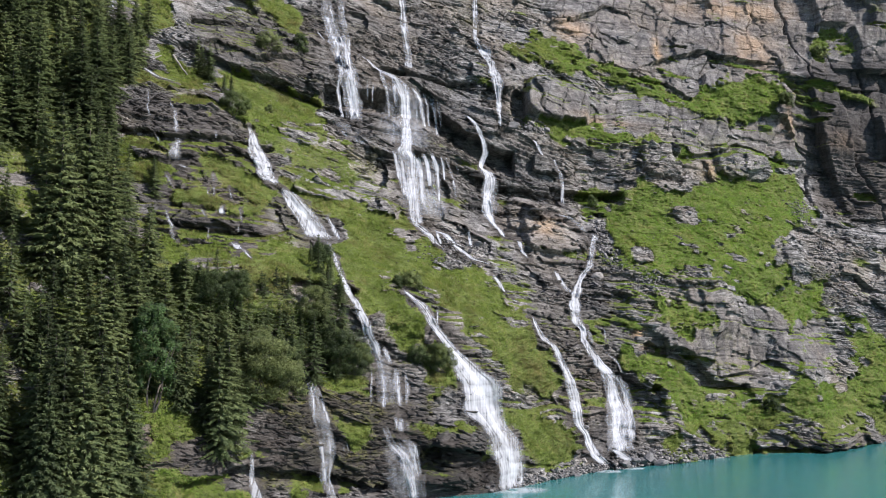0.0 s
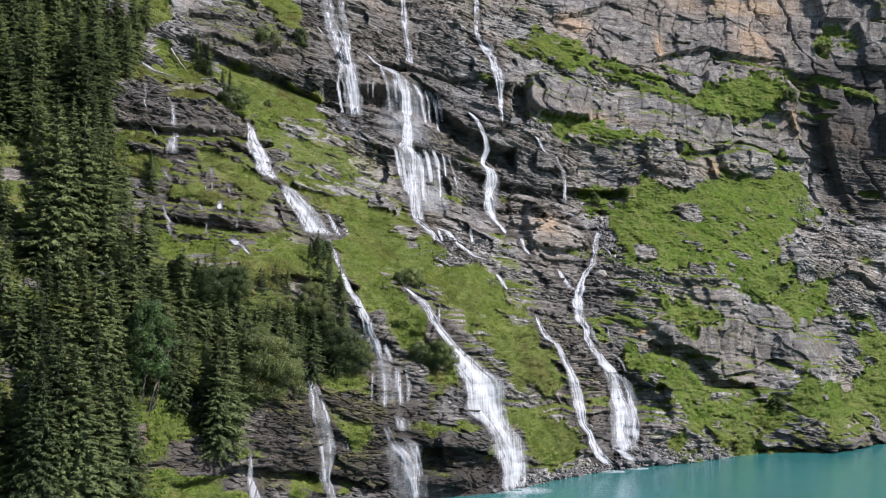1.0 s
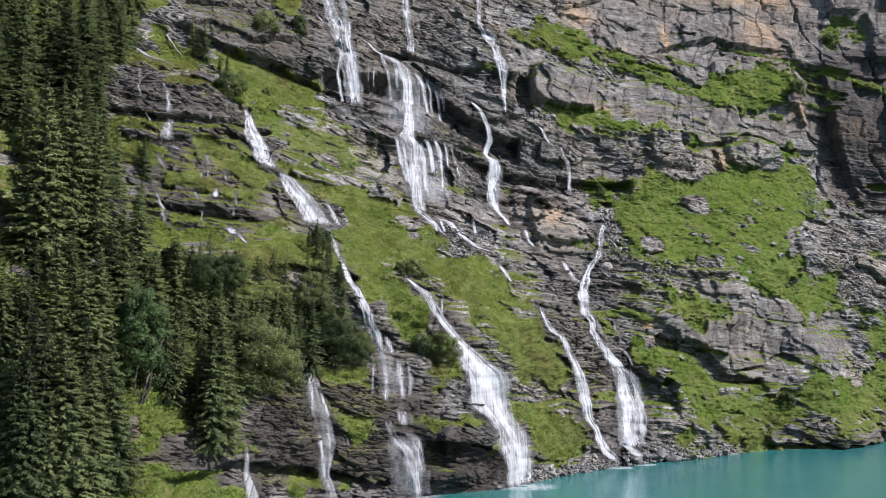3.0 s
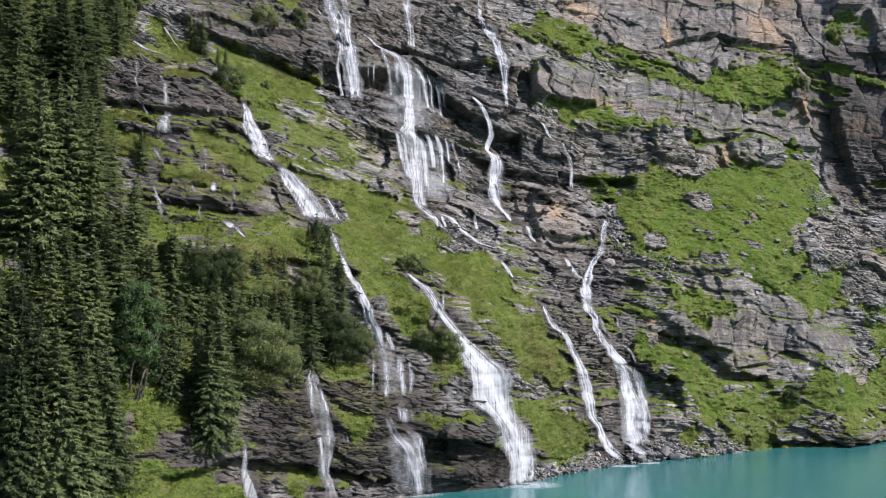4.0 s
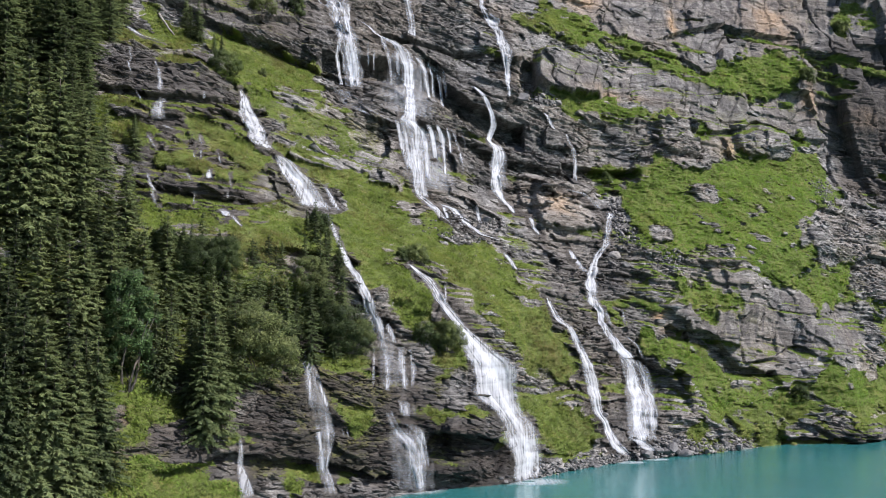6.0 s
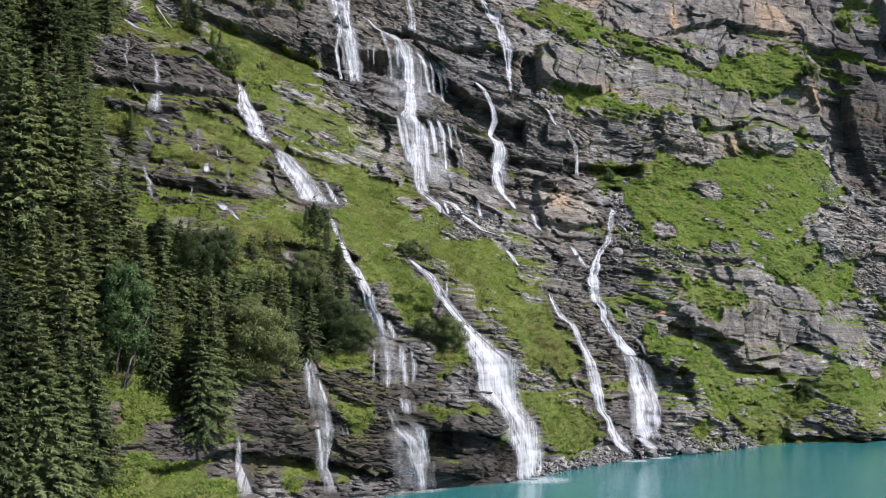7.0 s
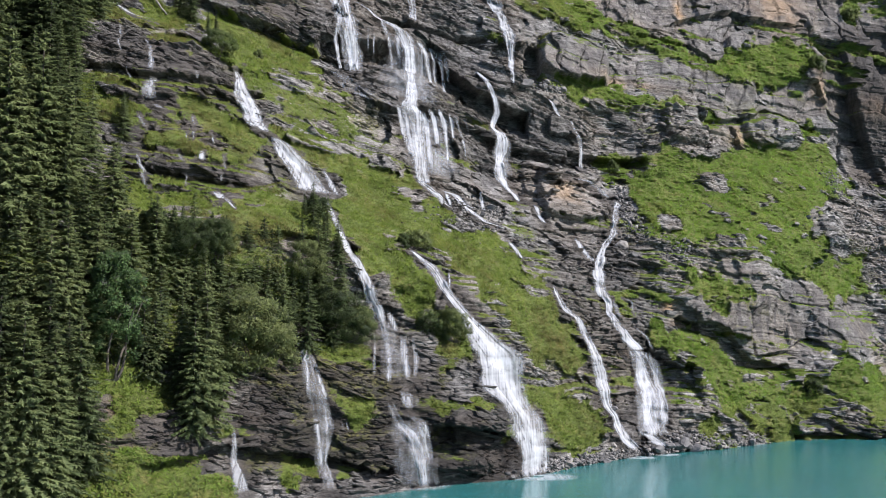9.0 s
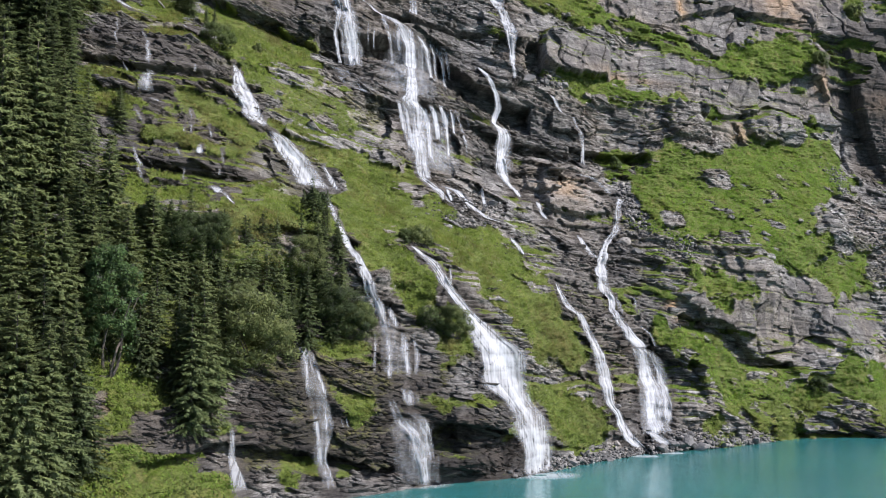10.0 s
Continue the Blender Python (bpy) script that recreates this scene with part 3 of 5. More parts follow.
fall("veil", (-16.5, 62.1, 1.63), (-15.5, 57.7, 2.02), (-13.6, 52.2, 2.07), (-11.9, 47.3, 2.41), (-11.7, 45.6, 2.35), (-11.0, 40.8, 1.96))
fall("strand", (-14.7, 62.5, 0.67), (-13.7, 57.0, 1.01), (-12.9, 53.9, 0.84), (-12.5, 51.7, 0.70), (-12.0, 48.7, 0.67), (-11.5, 46.6, 0.94), (-11.4, 45.6, 1.24), (-10.8, 41.3, 1.05))
fall("strand", (-16.1, 58.6, 1.01), (-15.1, 54.7, 0.98), (-14.1, 52.9, 0.76), (-13.4, 50.3, 0.54), (-12.8, 47.6, 0.53), (-13.2, 45.3, 0.48), (-12.4, 41.0, 0.45))
fall("strand", (-14.2, 51.5, 0.41), (-12.9, 49.5, 0.41), (-11.9, 47.3, 0.47), (-12.0, 45.6, 0.62), (-11.2, 41.1, 0.65))
fall("thread", (-16.9, 55.1, 0.35), (-15.7, 53.5, 0.42), (-14.3, 52.1, 0.41), (-13.4, 50.2, 0.34))
fall("slope", (-12.5, 39.8, 0.32), (-11.7, 38.2, 0.57), (-9.9, 37.5, 0.89), (-8.4, 36.8, 0.57))
fall("mist", (-12.6, 40.7, 1.93), (-11.1, 38.8, 3.20), (-8.9, 37.3, 3.81))
fall("slope", (-9.6, 38.0, 0.51), (-7.8, 37.0, 0.51), (-6.4, 36.4, 0.39))
fall("main", (-11.8, 52.1, 0.42), (-10.3, 51.3, 0.56), (-8.8, 49.5, 0.83), (-7.3, 48.9, 1.26), (-6.2, 48.2, 1.41), (-5.5, 47.2, 1.70), (-5.1, 45.6, 1.37), (-4.7, 41.7, 1.02), (-4.4, 38.3, 1.19), (-4.6, 37.1, 1.98), (-4.5, 36.4, 2.00))
fall("strand", (-6.6, 48.3, 0.49), (-6.2, 46.1, 0.56), (-6.1, 44.3, 0.36))
fall("strand", (-2.7, 48.1, 0.44), (-2.1, 45.9, 0.51), (-1.8, 42.8, 0.29))
fall("thread", (-8.5, 50.3, 0.43), (-7.5, 47.0, 0.62), (-7.3, 46.4, 0.49), (-6.9, 41.7, 0.33))
fall("strand", (-4.2, 48.2, 0.57), (-3.5, 47.1, 0.79), (-3.0, 46.1, 0.59), (-2.3, 42.0, 0.42))
fall("strand", (-2.1, 47.8, 0.66), (-1.5, 46.5, 0.73), (-1.1, 45.2, 0.52), (-0.8, 41.0, 0.35))
fall("thread", (-1.6, 47.7, 0.44), (-0.6, 46.3, 0.44), (-0.3, 42.8, 0.29))
fall("thread", (-3.7, 47.7, 0.29), (-3.6, 46.3, 0.29), (-3.4, 42.3, 0.28))
fall("thread", (-9.0, 47.3, 0.27), (-9.0, 45.9, 0.28), (-9.0, 44.1, 0.21))
fall("thread", (-9.8, 48.1, 0.20), (-9.7, 46.0, 0.27), (-9.7, 44.5, 0.21))
fall("mist", (-5.5, 48.2, 4.96), (-5.0, 45.1, 6.16), (-4.2, 37.9, 6.27))
fall("thin", (-6.2, 65.4, 0.95), (-5.7, 60.3, 1.01), (-5.3, 56.4, 1.05), (-4.9, 54.0, 1.11), (-4.6, 50.9, 0.94))
fall("curtain", (-6.0, 37.1, 0.65), (-5.6, 35.0, 0.65), (-5.0, 32.5, 0.57), (-4.3, 30.5, 0.56))
fall("broad curtain", (-5.1, 37.6, 1.57), (-4.7, 37.0, 1.71), (-4.2, 36.2, 1.73), (-3.8, 33.9, 1.69), (-3.5, 31.0, 1.52), (-3.3, 28.3, 1.35), (-2.9, 27.0, 1.10))
fall("curtain", (-5.3, 36.9, 0.45), (-5.1, 35.6, 0.53), (-4.6, 32.8, 0.51), (-4.0, 30.1, 0.44))
fall("curtain", (-3.4, 37.4, 0.47), (-3.0, 36.1, 0.61), (-2.6, 33.5, 0.59), (-2.3, 29.8, 0.44))
fall("strand", (-0.3, 37.6, 0.34), (-0.0, 36.2, 0.41), (0.2, 33.7, 0.34))
fall("curtain", (-2.5, 37.5, 0.67), (-2.1, 36.3, 0.61), (-1.7, 34.0, 0.73), (-1.5, 32.2, 0.39))
fall("curtain", (-1.5, 37.7, 0.61), (-0.9, 36.0, 0.62), (-0.6, 33.9, 0.54), (-0.5, 30.6, 0.33))
fall("thread", (0.4, 37.8, 0.48), (0.8, 36.3, 0.42), (1.4, 34.4, 0.48), (1.6, 31.5, 0.27))
fall("thread", (1.4, 37.5, 0.28), (1.8, 36.5, 0.28), (2.1, 35.2, 0.21))
fall("thread", (-3.2, 37.3, 0.34), (-3.0, 34.5, 0.39), (-2.7, 32.1, 0.26))
fall("mist", (-2.8, 37.3, 7.08), (-2.4, 33.1, 6.24), (-2.0, 28.2, 4.35))
fall("slender", (2.8, 45.0, 0.37), (3.9, 44.0, 0.65), (4.8, 42.3, 0.65), (5.5, 40.8, 0.73), (5.8, 39.1, 0.82), (5.0, 37.0, 0.71), (5.8, 36.4, 1.43), (6.2, 35.1, 1.60), (5.7, 32.5, 1.41), (5.8, 30.6, 1.33), (6.2, 29.3, 1.04), (7.1, 28.2, 0.76), (7.7, 26.9, 0.34))
fall("veil", (5.7, 37.2, 2.01), (6.3, 34.8, 2.33), (6.2, 30.3, 2.09))
fall("cascade", (-4.1, 28.2, 0.43), (-3.2, 27.1, 0.85), (-2.2, 26.3, 0.97), (-1.4, 25.6, 0.79), (-0.8, 24.8, 0.60), (0.4, 23.9, 0.30))
fall("cascade", (-1.3, 26.6, 0.37), (0.4, 26.0, 0.80), (1.3, 24.7, 0.86), (2.3, 24.0, 0.87), (3.5, 23.1, 0.93), (4.6, 22.8, 0.69), (5.6, 22.4, 0.31))
fall("cascade", (2.9, 27.3, 0.32), (3.2, 26.1, 0.39), (3.4, 24.8, 0.57))
fall("short", (-0.8, 26.5, 0.37), (-0.5, 25.5, 0.36), (-0.3, 24.6, 0.30))
fall("short", (0.8, 25.7, 0.37), (1.4, 25.0, 0.49), (2.3, 24.6, 0.38))
fall("short", (5.8, 21.7, 0.56), (6.4, 20.8, 0.69), (6.7, 19.6, 0.55), (7.0, 19.1, 0.30))
fall("short", (7.7, 18.6, 0.24), (8.0, 18.3, 0.30), (8.5, 18.0, 0.18))
fall("fan", (5.2, 70.9, 0.78), (5.0, 63.6, 0.91), (4.8, 59.6, 0.64), (5.7, 57.5, 1.42), (6.5, 55.8, 1.72), (7.4, 54.1, 1.40), (7.6, 52.4, 1.54), (7.9, 50.6, 1.67), (7.9, 48.9, 1.07), (7.8, 45.4, 0.74), (7.8, 43.1, 0.44))
fall("thread", (6.1, 56.0, 0.47), (7.9, 55.5, 0.39), (10.2, 55.1, 0.32))
fall("short", (12.6, 42.3, 0.37), (13.2, 41.4, 0.60), (13.7, 40.3, 0.67), (14.2, 39.5, 0.37))
fall("thin", (15.7, 39.8, 0.30), (16.1, 38.2, 0.60), (16.7, 37.3, 0.76), (16.9, 35.3, 0.61), (16.8, 32.7, 0.37))
fall("slope", (13.7, 30.7, 0.35), (15.0, 30.5, 0.56), (16.6, 30.1, 0.86), (17.8, 29.1, 0.86), (18.9, 28.0, 0.85))
fall("short", (9.5, 26.7, 0.54), (9.7, 25.4, 0.60), (10.2, 24.4, 0.66), (10.6, 24.0, 0.40))
fall("stepped", (20.1, 28.5, 0.58), (20.7, 27.8, 0.86), (19.9, 26.8, 1.00), (19.4, 25.3, 0.91), (18.8, 23.3, 1.03), (18.0, 22.5, 0.95), (17.1, 21.4, 0.80), (16.4, 20.2, 0.92), (16.0, 19.2, 1.45), (15.6, 17.3, 1.39), (15.7, 15.9, 1.51), (16.4, 15.1, 0.89), (16.2, 13.8, 0.99), (16.7, 12.9, 1.11), (17.2, 12.2, 1.23), (17.7, 11.0, 1.34), (18.9, 9.9, 1.89))
fall("side", (13.9, 22.8, 0.27), (14.1, 21.7, 0.66), (14.6, 20.6, 0.85), (15.5, 19.5, 0.85))
fall("veil", (18.8, 10.4, 1.88), (20.0, 8.8, 2.94), (20.4, 6.9, 3.54), (20.0, 5.3, 3.80), (19.8, 3.6, 3.98), (19.4, 1.6, 4.00))
fall("broad stepped", (19.2, 10.1, 0.88), (19.8, 8.6, 1.15), (19.8, 6.4, 1.25), (19.3, 3.6, 1.20), (19.1, 1.5, 1.29))
fall("strand", (20.7, 10.0, 0.57), (21.6, 7.5, 0.77), (21.3, 5.2, 0.87), (20.9, 2.3, 0.84))
fall("strand", (20.1, 9.4, 0.64), (20.6, 6.3, 0.88), (20.2, 3.6, 0.85), (19.8, 1.8, 0.94))
fall("cascade", (18.0, 2.2, 0.59), (19.0, 1.8, 1.17), (19.9, 1.1, 1.41), (20.3, 0.7, 0.82))
fall("thread", (18.1, 15.5, 0.32), (19.1, 15.1, 0.38), (19.1, 13.7, 0.25))
fall("thread", (16.9, 15.5, 0.50), (17.1, 14.4, 0.50), (17.1, 13.3, 0.37))
fall("thread", (18.4, 12.7, 0.25), (20.0, 11.4, 0.38), (20.8, 9.9, 0.45))
fall("narrow slanting", (10.1, 16.7, 0.36), (10.3, 15.5, 0.66), (10.8, 14.4, 0.83), (11.4, 13.8, 0.72), (12.4, 13.2, 0.60), (12.9, 12.2, 0.90), (13.5, 10.7, 0.96), (14.0, 9.3, 1.30), (14.5, 7.5, 1.54), (14.4, 5.9, 1.62), (14.6, 4.7, 1.10), (15.3, 3.8, 0.81), (15.7, 2.5, 1.15), (16.2, 1.5, 1.38), (17.2, 0.6, 1.04))
fall("widest lower", (-4.0, 18.7, 0.31), (-3.0, 17.8, 0.57), (-2.1, 17.1, 0.82), (-1.4, 16.2, 1.02), (-0.9, 15.1, 1.01), (-0.3, 14.3, 1.20), (0.4, 13.4, 1.21), (1.2, 12.4, 1.51), (2.2, 11.1, 2.31), (3.1, 9.9, 3.04), (3.6, 8.4, 3.29), (3.9, 7.2, 3.27), (4.6, 5.8, 2.29), (5.4, 4.7, 2.71), (5.9, 3.5, 2.80), (6.3, 1.8, 2.66), (6.2, 0.6, 2.39), (6.3, -0.1, 2.37))
fall("thread", (-0.7, 17.0, 0.21), (-0.5, 16.0, 0.20), (-0.5, 15.1, 0.15))
fall("broad white", (-20.7, 36.6, 0.28), (-20.1, 35.2, 0.66), (-19.7, 34.0, 1.00), (-18.5, 31.7, 1.40), (-17.8, 30.1, 1.37), (-17.1, 29.3, 0.95))
fall("broad white", (-16.4, 29.1, 0.53), (-15.4, 28.4, 1.39), (-14.6, 27.2, 2.03), (-13.7, 25.8, 2.34), (-13.0, 24.7, 2.55), (-12.4, 23.7, 2.19))
fall("thin", (-12.2, 26.7, 0.28), (-11.5, 25.6, 0.55), (-10.6, 23.9, 0.43))
fall("long stepped", (-11.7, 23.7, 0.42), (-11.1, 22.6, 0.42), (-10.3, 21.3, 0.46), (-9.6, 20.0, 0.54), (-9.0, 18.9, 0.48), (-8.7, 18.0, 0.59), (-7.9, 17.1, 0.57), (-7.4, 16.1, 0.66), (-6.9, 15.1, 0.85), (-6.7, 14.2, 0.95), (-6.1, 13.3, 1.05), (-5.8, 12.2, 1.04))
fall("mist", (-5.8, 12.8, 1.53), (-5.4, 11.4, 2.08), (-5.0, 10.0, 2.53), (-4.7, 7.8, 2.67))
fall("braided", (-6.1, 13.9, 0.43), (-5.8, 12.3, 0.52), (-5.4, 10.9, 0.57), (-5.1, 9.5, 0.47), (-5.0, 7.6, 0.37))
fall("braided", (-5.4, 13.4, 0.43), (-4.9, 12.1, 0.53), (-4.6, 11.4, 0.33))
fall("braided", (-4.4, 11.4, 0.43), (-4.0, 10.0, 0.57), (-3.8, 8.6, 0.47), (-3.7, 7.7, 0.32))
fall("thread", (-3.5, 11.3, 0.33), (-3.2, 9.5, 0.38), (-3.2, 7.9, 0.28))
fall("thread", (-6.4, 11.9, 0.24), (-6.3, 10.0, 0.23), (-6.2, 8.1, 0.18))
fall("braided", (-5.1, 6.5, 0.45), (-4.8, 5.8, 0.63), (-4.6, 5.2, 0.72), (-4.1, 4.5, 0.90), (-3.4, 3.9, 1.08), (-2.9, 2.6, 1.07), (-2.6, 1.3, 0.99), (-2.4, 0.0, 0.73))
fall("braided", (-4.3, 7.2, 0.64), (-3.7, 6.8, 1.19), (-3.4, 5.7, 0.91))
fall("braided", (-3.7, 5.5, 0.82), (-2.7, 4.8, 0.91), (-2.3, 3.2, 0.84), (-2.0, 1.9, 0.63))
fall("mist", (-3.7, 5.4, 2.72), (-3.2, 3.5, 3.32), (-2.8, 1.3, 3.41), (-2.5, 0.1, 3.18))
fall("veil", (-11.9, 11.8, 0.41), (-11.4, 10.5, 0.63), (-11.0, 9.7, 0.97), (-10.5, 8.4, 1.05), (-10.0, 7.3, 1.13), (-9.6, 6.1, 1.30), (-9.4, 5.0, 1.13), (-9.4, 3.8, 1.04), (-9.5, 2.3, 0.79), (-8.9, 1.4, 0.68), (-8.7, 0.5, 0.76))
fall("strand", (-11.2, 10.2, 0.31), (-10.6, 8.4, 0.35), (-10.4, 6.5, 0.35))
fall("strand", (-10.6, 9.9, 0.31), (-9.8, 7.9, 0.31), (-9.1, 6.4, 0.30))
fall("strand", (-10.0, 5.7, 0.26), (-9.7, 3.8, 0.30), (-9.5, 2.0, 0.39))
fall("thread", (-9.3, 5.7, 0.26), (-9.1, 3.7, 0.26), (-9.2, 2.3, 0.22))
fall("thread", (-8.4, 5.4, 0.13), (-8.2, 4.9, 0.18), (-8.1, 4.3, 0.13))
fall("thread", (-8.1, 5.5, 0.13), (-7.9, 4.9, 0.13), (-7.8, 4.4, 0.13))
fall("thin", (-14.6, 5.4, 0.20), (-14.4, 4.3, 0.28), (-14.5, 3.0, 0.37), (-14.0, 2.1, 0.56), (-13.7, 1.1, 0.63))
fall("ledge", (-27.5, 37.7, 0.26), (-26.3, 35.8, 0.41), (-25.6, 33.4, 0.40))
fall("ledge", (-25.8, 33.4, 0.60), (-24.9, 31.5, 0.78), (-24.9, 30.3, 1.08))
fall("thread", (-30.3, 39.6, 0.27), (-29.1, 37.2, 0.21), (-28.2, 35.1, 0.20))
fall("thread", (-24.8, 30.3, 0.49), (-24.3, 29.9, 0.59), (-23.8, 29.6, 0.39))
fall("thread", (-25.4, 29.0, 0.24), (-24.9, 28.3, 0.29), (-24.5, 27.5, 0.24))
fall("thread", (-27.3, 34.0, 0.15), (-27.5, 33.4, 0.15), (-26.7, 32.2, 0.15))
fall("thread", (-22.7, 34.8, 0.26), (-22.5, 34.0, 0.26), (-22.6, 33.7, 0.16))
fall("thread", (-21.7, 28.5, 0.20), (-21.5, 27.8, 0.20), (-21.2, 27.0, 0.14))
fall("thread", (-20.4, 28.3, 0.20), (-20.0, 27.5, 0.20), (-19.9, 26.9, 0.20))
fall("thread", (-22.0, 28.1, 0.15), (-21.8, 27.5, 0.15), (-21.5, 26.9, 0.14))
fall("thread", (-24.7, 25.6, 0.19), (-24.2, 24.4, 0.28), (-23.3, 23.2, 0.32), (-22.7, 22.0, 0.40))
fall("thread", (-22.0, 25.9, 0.19), (-21.7, 25.3, 0.24), (-21.3, 24.7, 0.19))
fall("short", (-20.3, 26.2, 0.24), (-20.2, 25.6, 0.48), (-20.2, 25.1, 0.57))
fall("thread", (-21.0, 24.1, 0.14), (-21.2, 23.6, 0.14), (-20.7, 22.6, 0.14))
fall("thread", (-18.9, 26.1, 0.20), (-18.8, 25.4, 0.20), (-18.7, 24.6, 0.15))
fall("short", (-18.8, 22.5, 0.43), (-18.4, 22.1, 0.84), (-18.0, 21.6, 0.56))
fall("short", (-17.8, 21.9, 0.38), (-17.4, 21.3, 0.33), (-16.9, 20.8, 0.18))
fall("thread", (-18.9, 24.5, 0.14), (-18.8, 24.1, 0.19), (-18.8, 23.5, 0.15))
fall("thread", (-22.0, 29.7, 0.20), (-21.8, 29.2, 0.20), (-21.6, 28.6, 0.15))
fall("brook", (-33.0, 43.9, 0.34), (-32.3, 43.1, 0.45), (-31.7, 42.7, 0.45), (-30.8, 42.1, 0.45), (-29.7, 41.8, 0.34), (-28.6, 41.5, 0.23))
fall("thread", (-26.3, 40.8, 0.17), (-24.8, 39.5, 0.22), (-23.7, 38.9, 0.28))
fall("high veil", (-38.1, 54.4, 1.25), (-36.3, 49.6, 1.57), (-35.4, 46.5, 1.42), (-34.9, 44.4, 1.06))


def base_y(x, z):
    u, v = x / 50, np.clip(z, -6, 95) / 50
    u = np.clip(u, -1.6, 2.0)
    y = 94.5 + 51.4 * v + 56.2 * u + (-19.1) * u * v + (-8.5) * u * u
    y = y + np.where(z > 95, (z - 95) * 1.2, 0)
    for gx, gz, d, rx, rz in LANDFORMS:
        y = y + d * np.exp(-((x - gx) / rx) ** 2 - ((z - gz) / rz) ** 2)
    return y


def line_away(x, z, line):
    """Distance to a polyline, and how far below it each point lies."""
    best, below = np.full(x.shape, 1e9), np.zeros(x.shape)
    for (ax, az), (bx, bz) in zip(line, line[1:]):
        ux, uz = bx - ax, bz - az
        t = np.clip(((x - ax) * ux + (z - az) * uz) / (ux * ux + uz * uz), 0, 1)
        d = np.hypot(x - ax - t * ux, z - az - t * uz)
        near = d < best
        best = np.where(near, d, best)
        below = np.where(near, az + t * uz - z, below)
    return best, below


def inside(x, z, outline):
    """Signed distance to an outline, positive within."""
    hit = np.zeros(x.shape, bool)
    ring = list(outline) + [outline[0]]
    for (ax, az), (bx, bz) in zip(ring, ring[1:]):
        if az != bz:
            hit ^= ((az > z) != (bz > z)) & (x < (bx - ax) * (z - az) / (bz - az) + ax)
    d, _ = line_away(x, z, ring)
    return np.where(hit, d, -d)


def axis(lo, hi, fine_a, fine_b, reach_lo, reach_hi):
    vals, v = [], lo
    while v < hi:
        vals.append(v)
        v += fine_a + (fine_b - fine_a) * (v - lo) / (hi - lo)
    left, s = [], fine_a
    v = lo
    while v > reach_lo:
        s *= 1.25
        v -= s
        left.append(v)
    right, s, v = [], fine_b, vals[-1]
    while v < reach_hi:
        s *= 1.25
        v += s
        right.append(v)
    return np.array(left[::-1] + vals + right)


AX, AZ = axis(-46, 86, 0.112, 0.21, -260, 420), axis(-1.2, 80, 0.10, 0.145, -5, 130)
X, Z = np.meshgrid(AX, AZ)
WARP = fbm(X * 0.16, Z * 0.16, 3)
RAG = fbm(X * 0.55, Z * 0.55, 5, 5)

grass = np.zeros(X.shape)
for thick, outline in TURF:
    xs, zs = [p[0] for p in outline], [p[1] for p in outline]
    a, b = np.searchsorted(AX, (min(xs) - 3, max(xs) + 3))
    c, d = np.searchsorted(AZ, (min(zs) - 3, max(zs) + 3))
    box = (slice(c, d), slice(a, b))
    s = inside(X[box], Z[box], outline) + 2.3 * RAG[box] + 0.6 * WARP[box]
    grass[box] = np.maximum(grass[box], thick * step(-0.7, 0.6, s))
holes = fbm(X * 0.24, Z * 0.55 + 0.05 * X, 31, 6, 0.65)
grass *= 1 - 0.95 * step(0.26, 0.46, holes)
bank = step(-0.5, 0.5, inside(X, Z, [(-25, 3), (-22, 4.2), (-20, 4.5), (-18, 3.7), (-15, 2.2), (-12.8, 0.4), (-13, -1.5), (-25, -1.5)]) + 0.9 * RAG)
grass = np.maximum(grass, bank)            # the grassy bank at the water
ledge_turf = fbm(X * 0.11 + 4, Z * 0.5 + 0.1 * X, 41, 5, 0.6)
grass = np.maximum(grass, 0.75 * step(0.22, 0.42, ledge_turf) * step(-0.15, 0.2, fbm(X * 0.07, Z * 0.07, 47)))
for ox, oz, rx, rz, deep in OUTCROPS:
    q = ((X - ox) / rx) ** 4 + ((Z - oz) / rz) ** 4 + 0.9 * RAG
    grass *= step(0.5, 1.1, q)
far = (X < -48) | (X > 90)
grass = np.where(far, 0.5 + 0.5 * fbm(X * 0.1, Z * 0.15, 9), grass)

# spray-wet rock; shade of the far right pillars goes into the colour too
wet_shade = np.zeros(X.shape)
for much, outline in WET_OR_SHADED:
    wet_shade = np.maximum(wet_shade, much * step(-2.0, 2.0, inside(X, Z, outline) + 2.2 * RAG))
stream = np.zeros(X.shape)                 # where water runs
for kind, pts in FALLS:
    xs, zs, ws = zip(*pts)
    a, b = np.searchsorted(AX, (min(xs) - 5, max(xs) + 5))
    c, d = np.searchsorted(AZ, (min(zs) - 5, max(zs) + 5))
    box = (slice(c, d), slice(a, b))
    away, _ = line_away(X[box], Z[box], [p[:2] for p in pts])
    half = np.interp(Z[box], zs[::-1], ws[::-1]) * 0.5
    if kind == "mist":
        continue
    stream[box] = np.maximum(stream[box], 1 - step(half * 0.65, half * 0.85 + (0.3 if max(ws) > 1.2 else 0.1), away))
    wet_shade[box] = np.maximum(wet_shade[box], 0.8 * (1 - step(half, half + (1.6 if max(ws) > 1.2 else 0.4), away + 0.8 * RAG[box])))
ochre = np.zeros(X.shape)
for ox, oz, rx, rz, much in OCHRE:
    ochre = np.maximum(ochre, much * np.clip(np.exp(-((X - ox) / rx) ** 2 - ((Z - oz) / rz) ** 2) * (1 + 1.2 * RAG), 0, 1))

# beds of rock that dip gently, broken into blocks
BED = Z + 0.10 * X + 0.33 * X * np.exp(-((X - 2) / 24) ** 2 - ((Z - 44) / 17) ** 2) + 0.9 * WARP + 0.15 * RAG


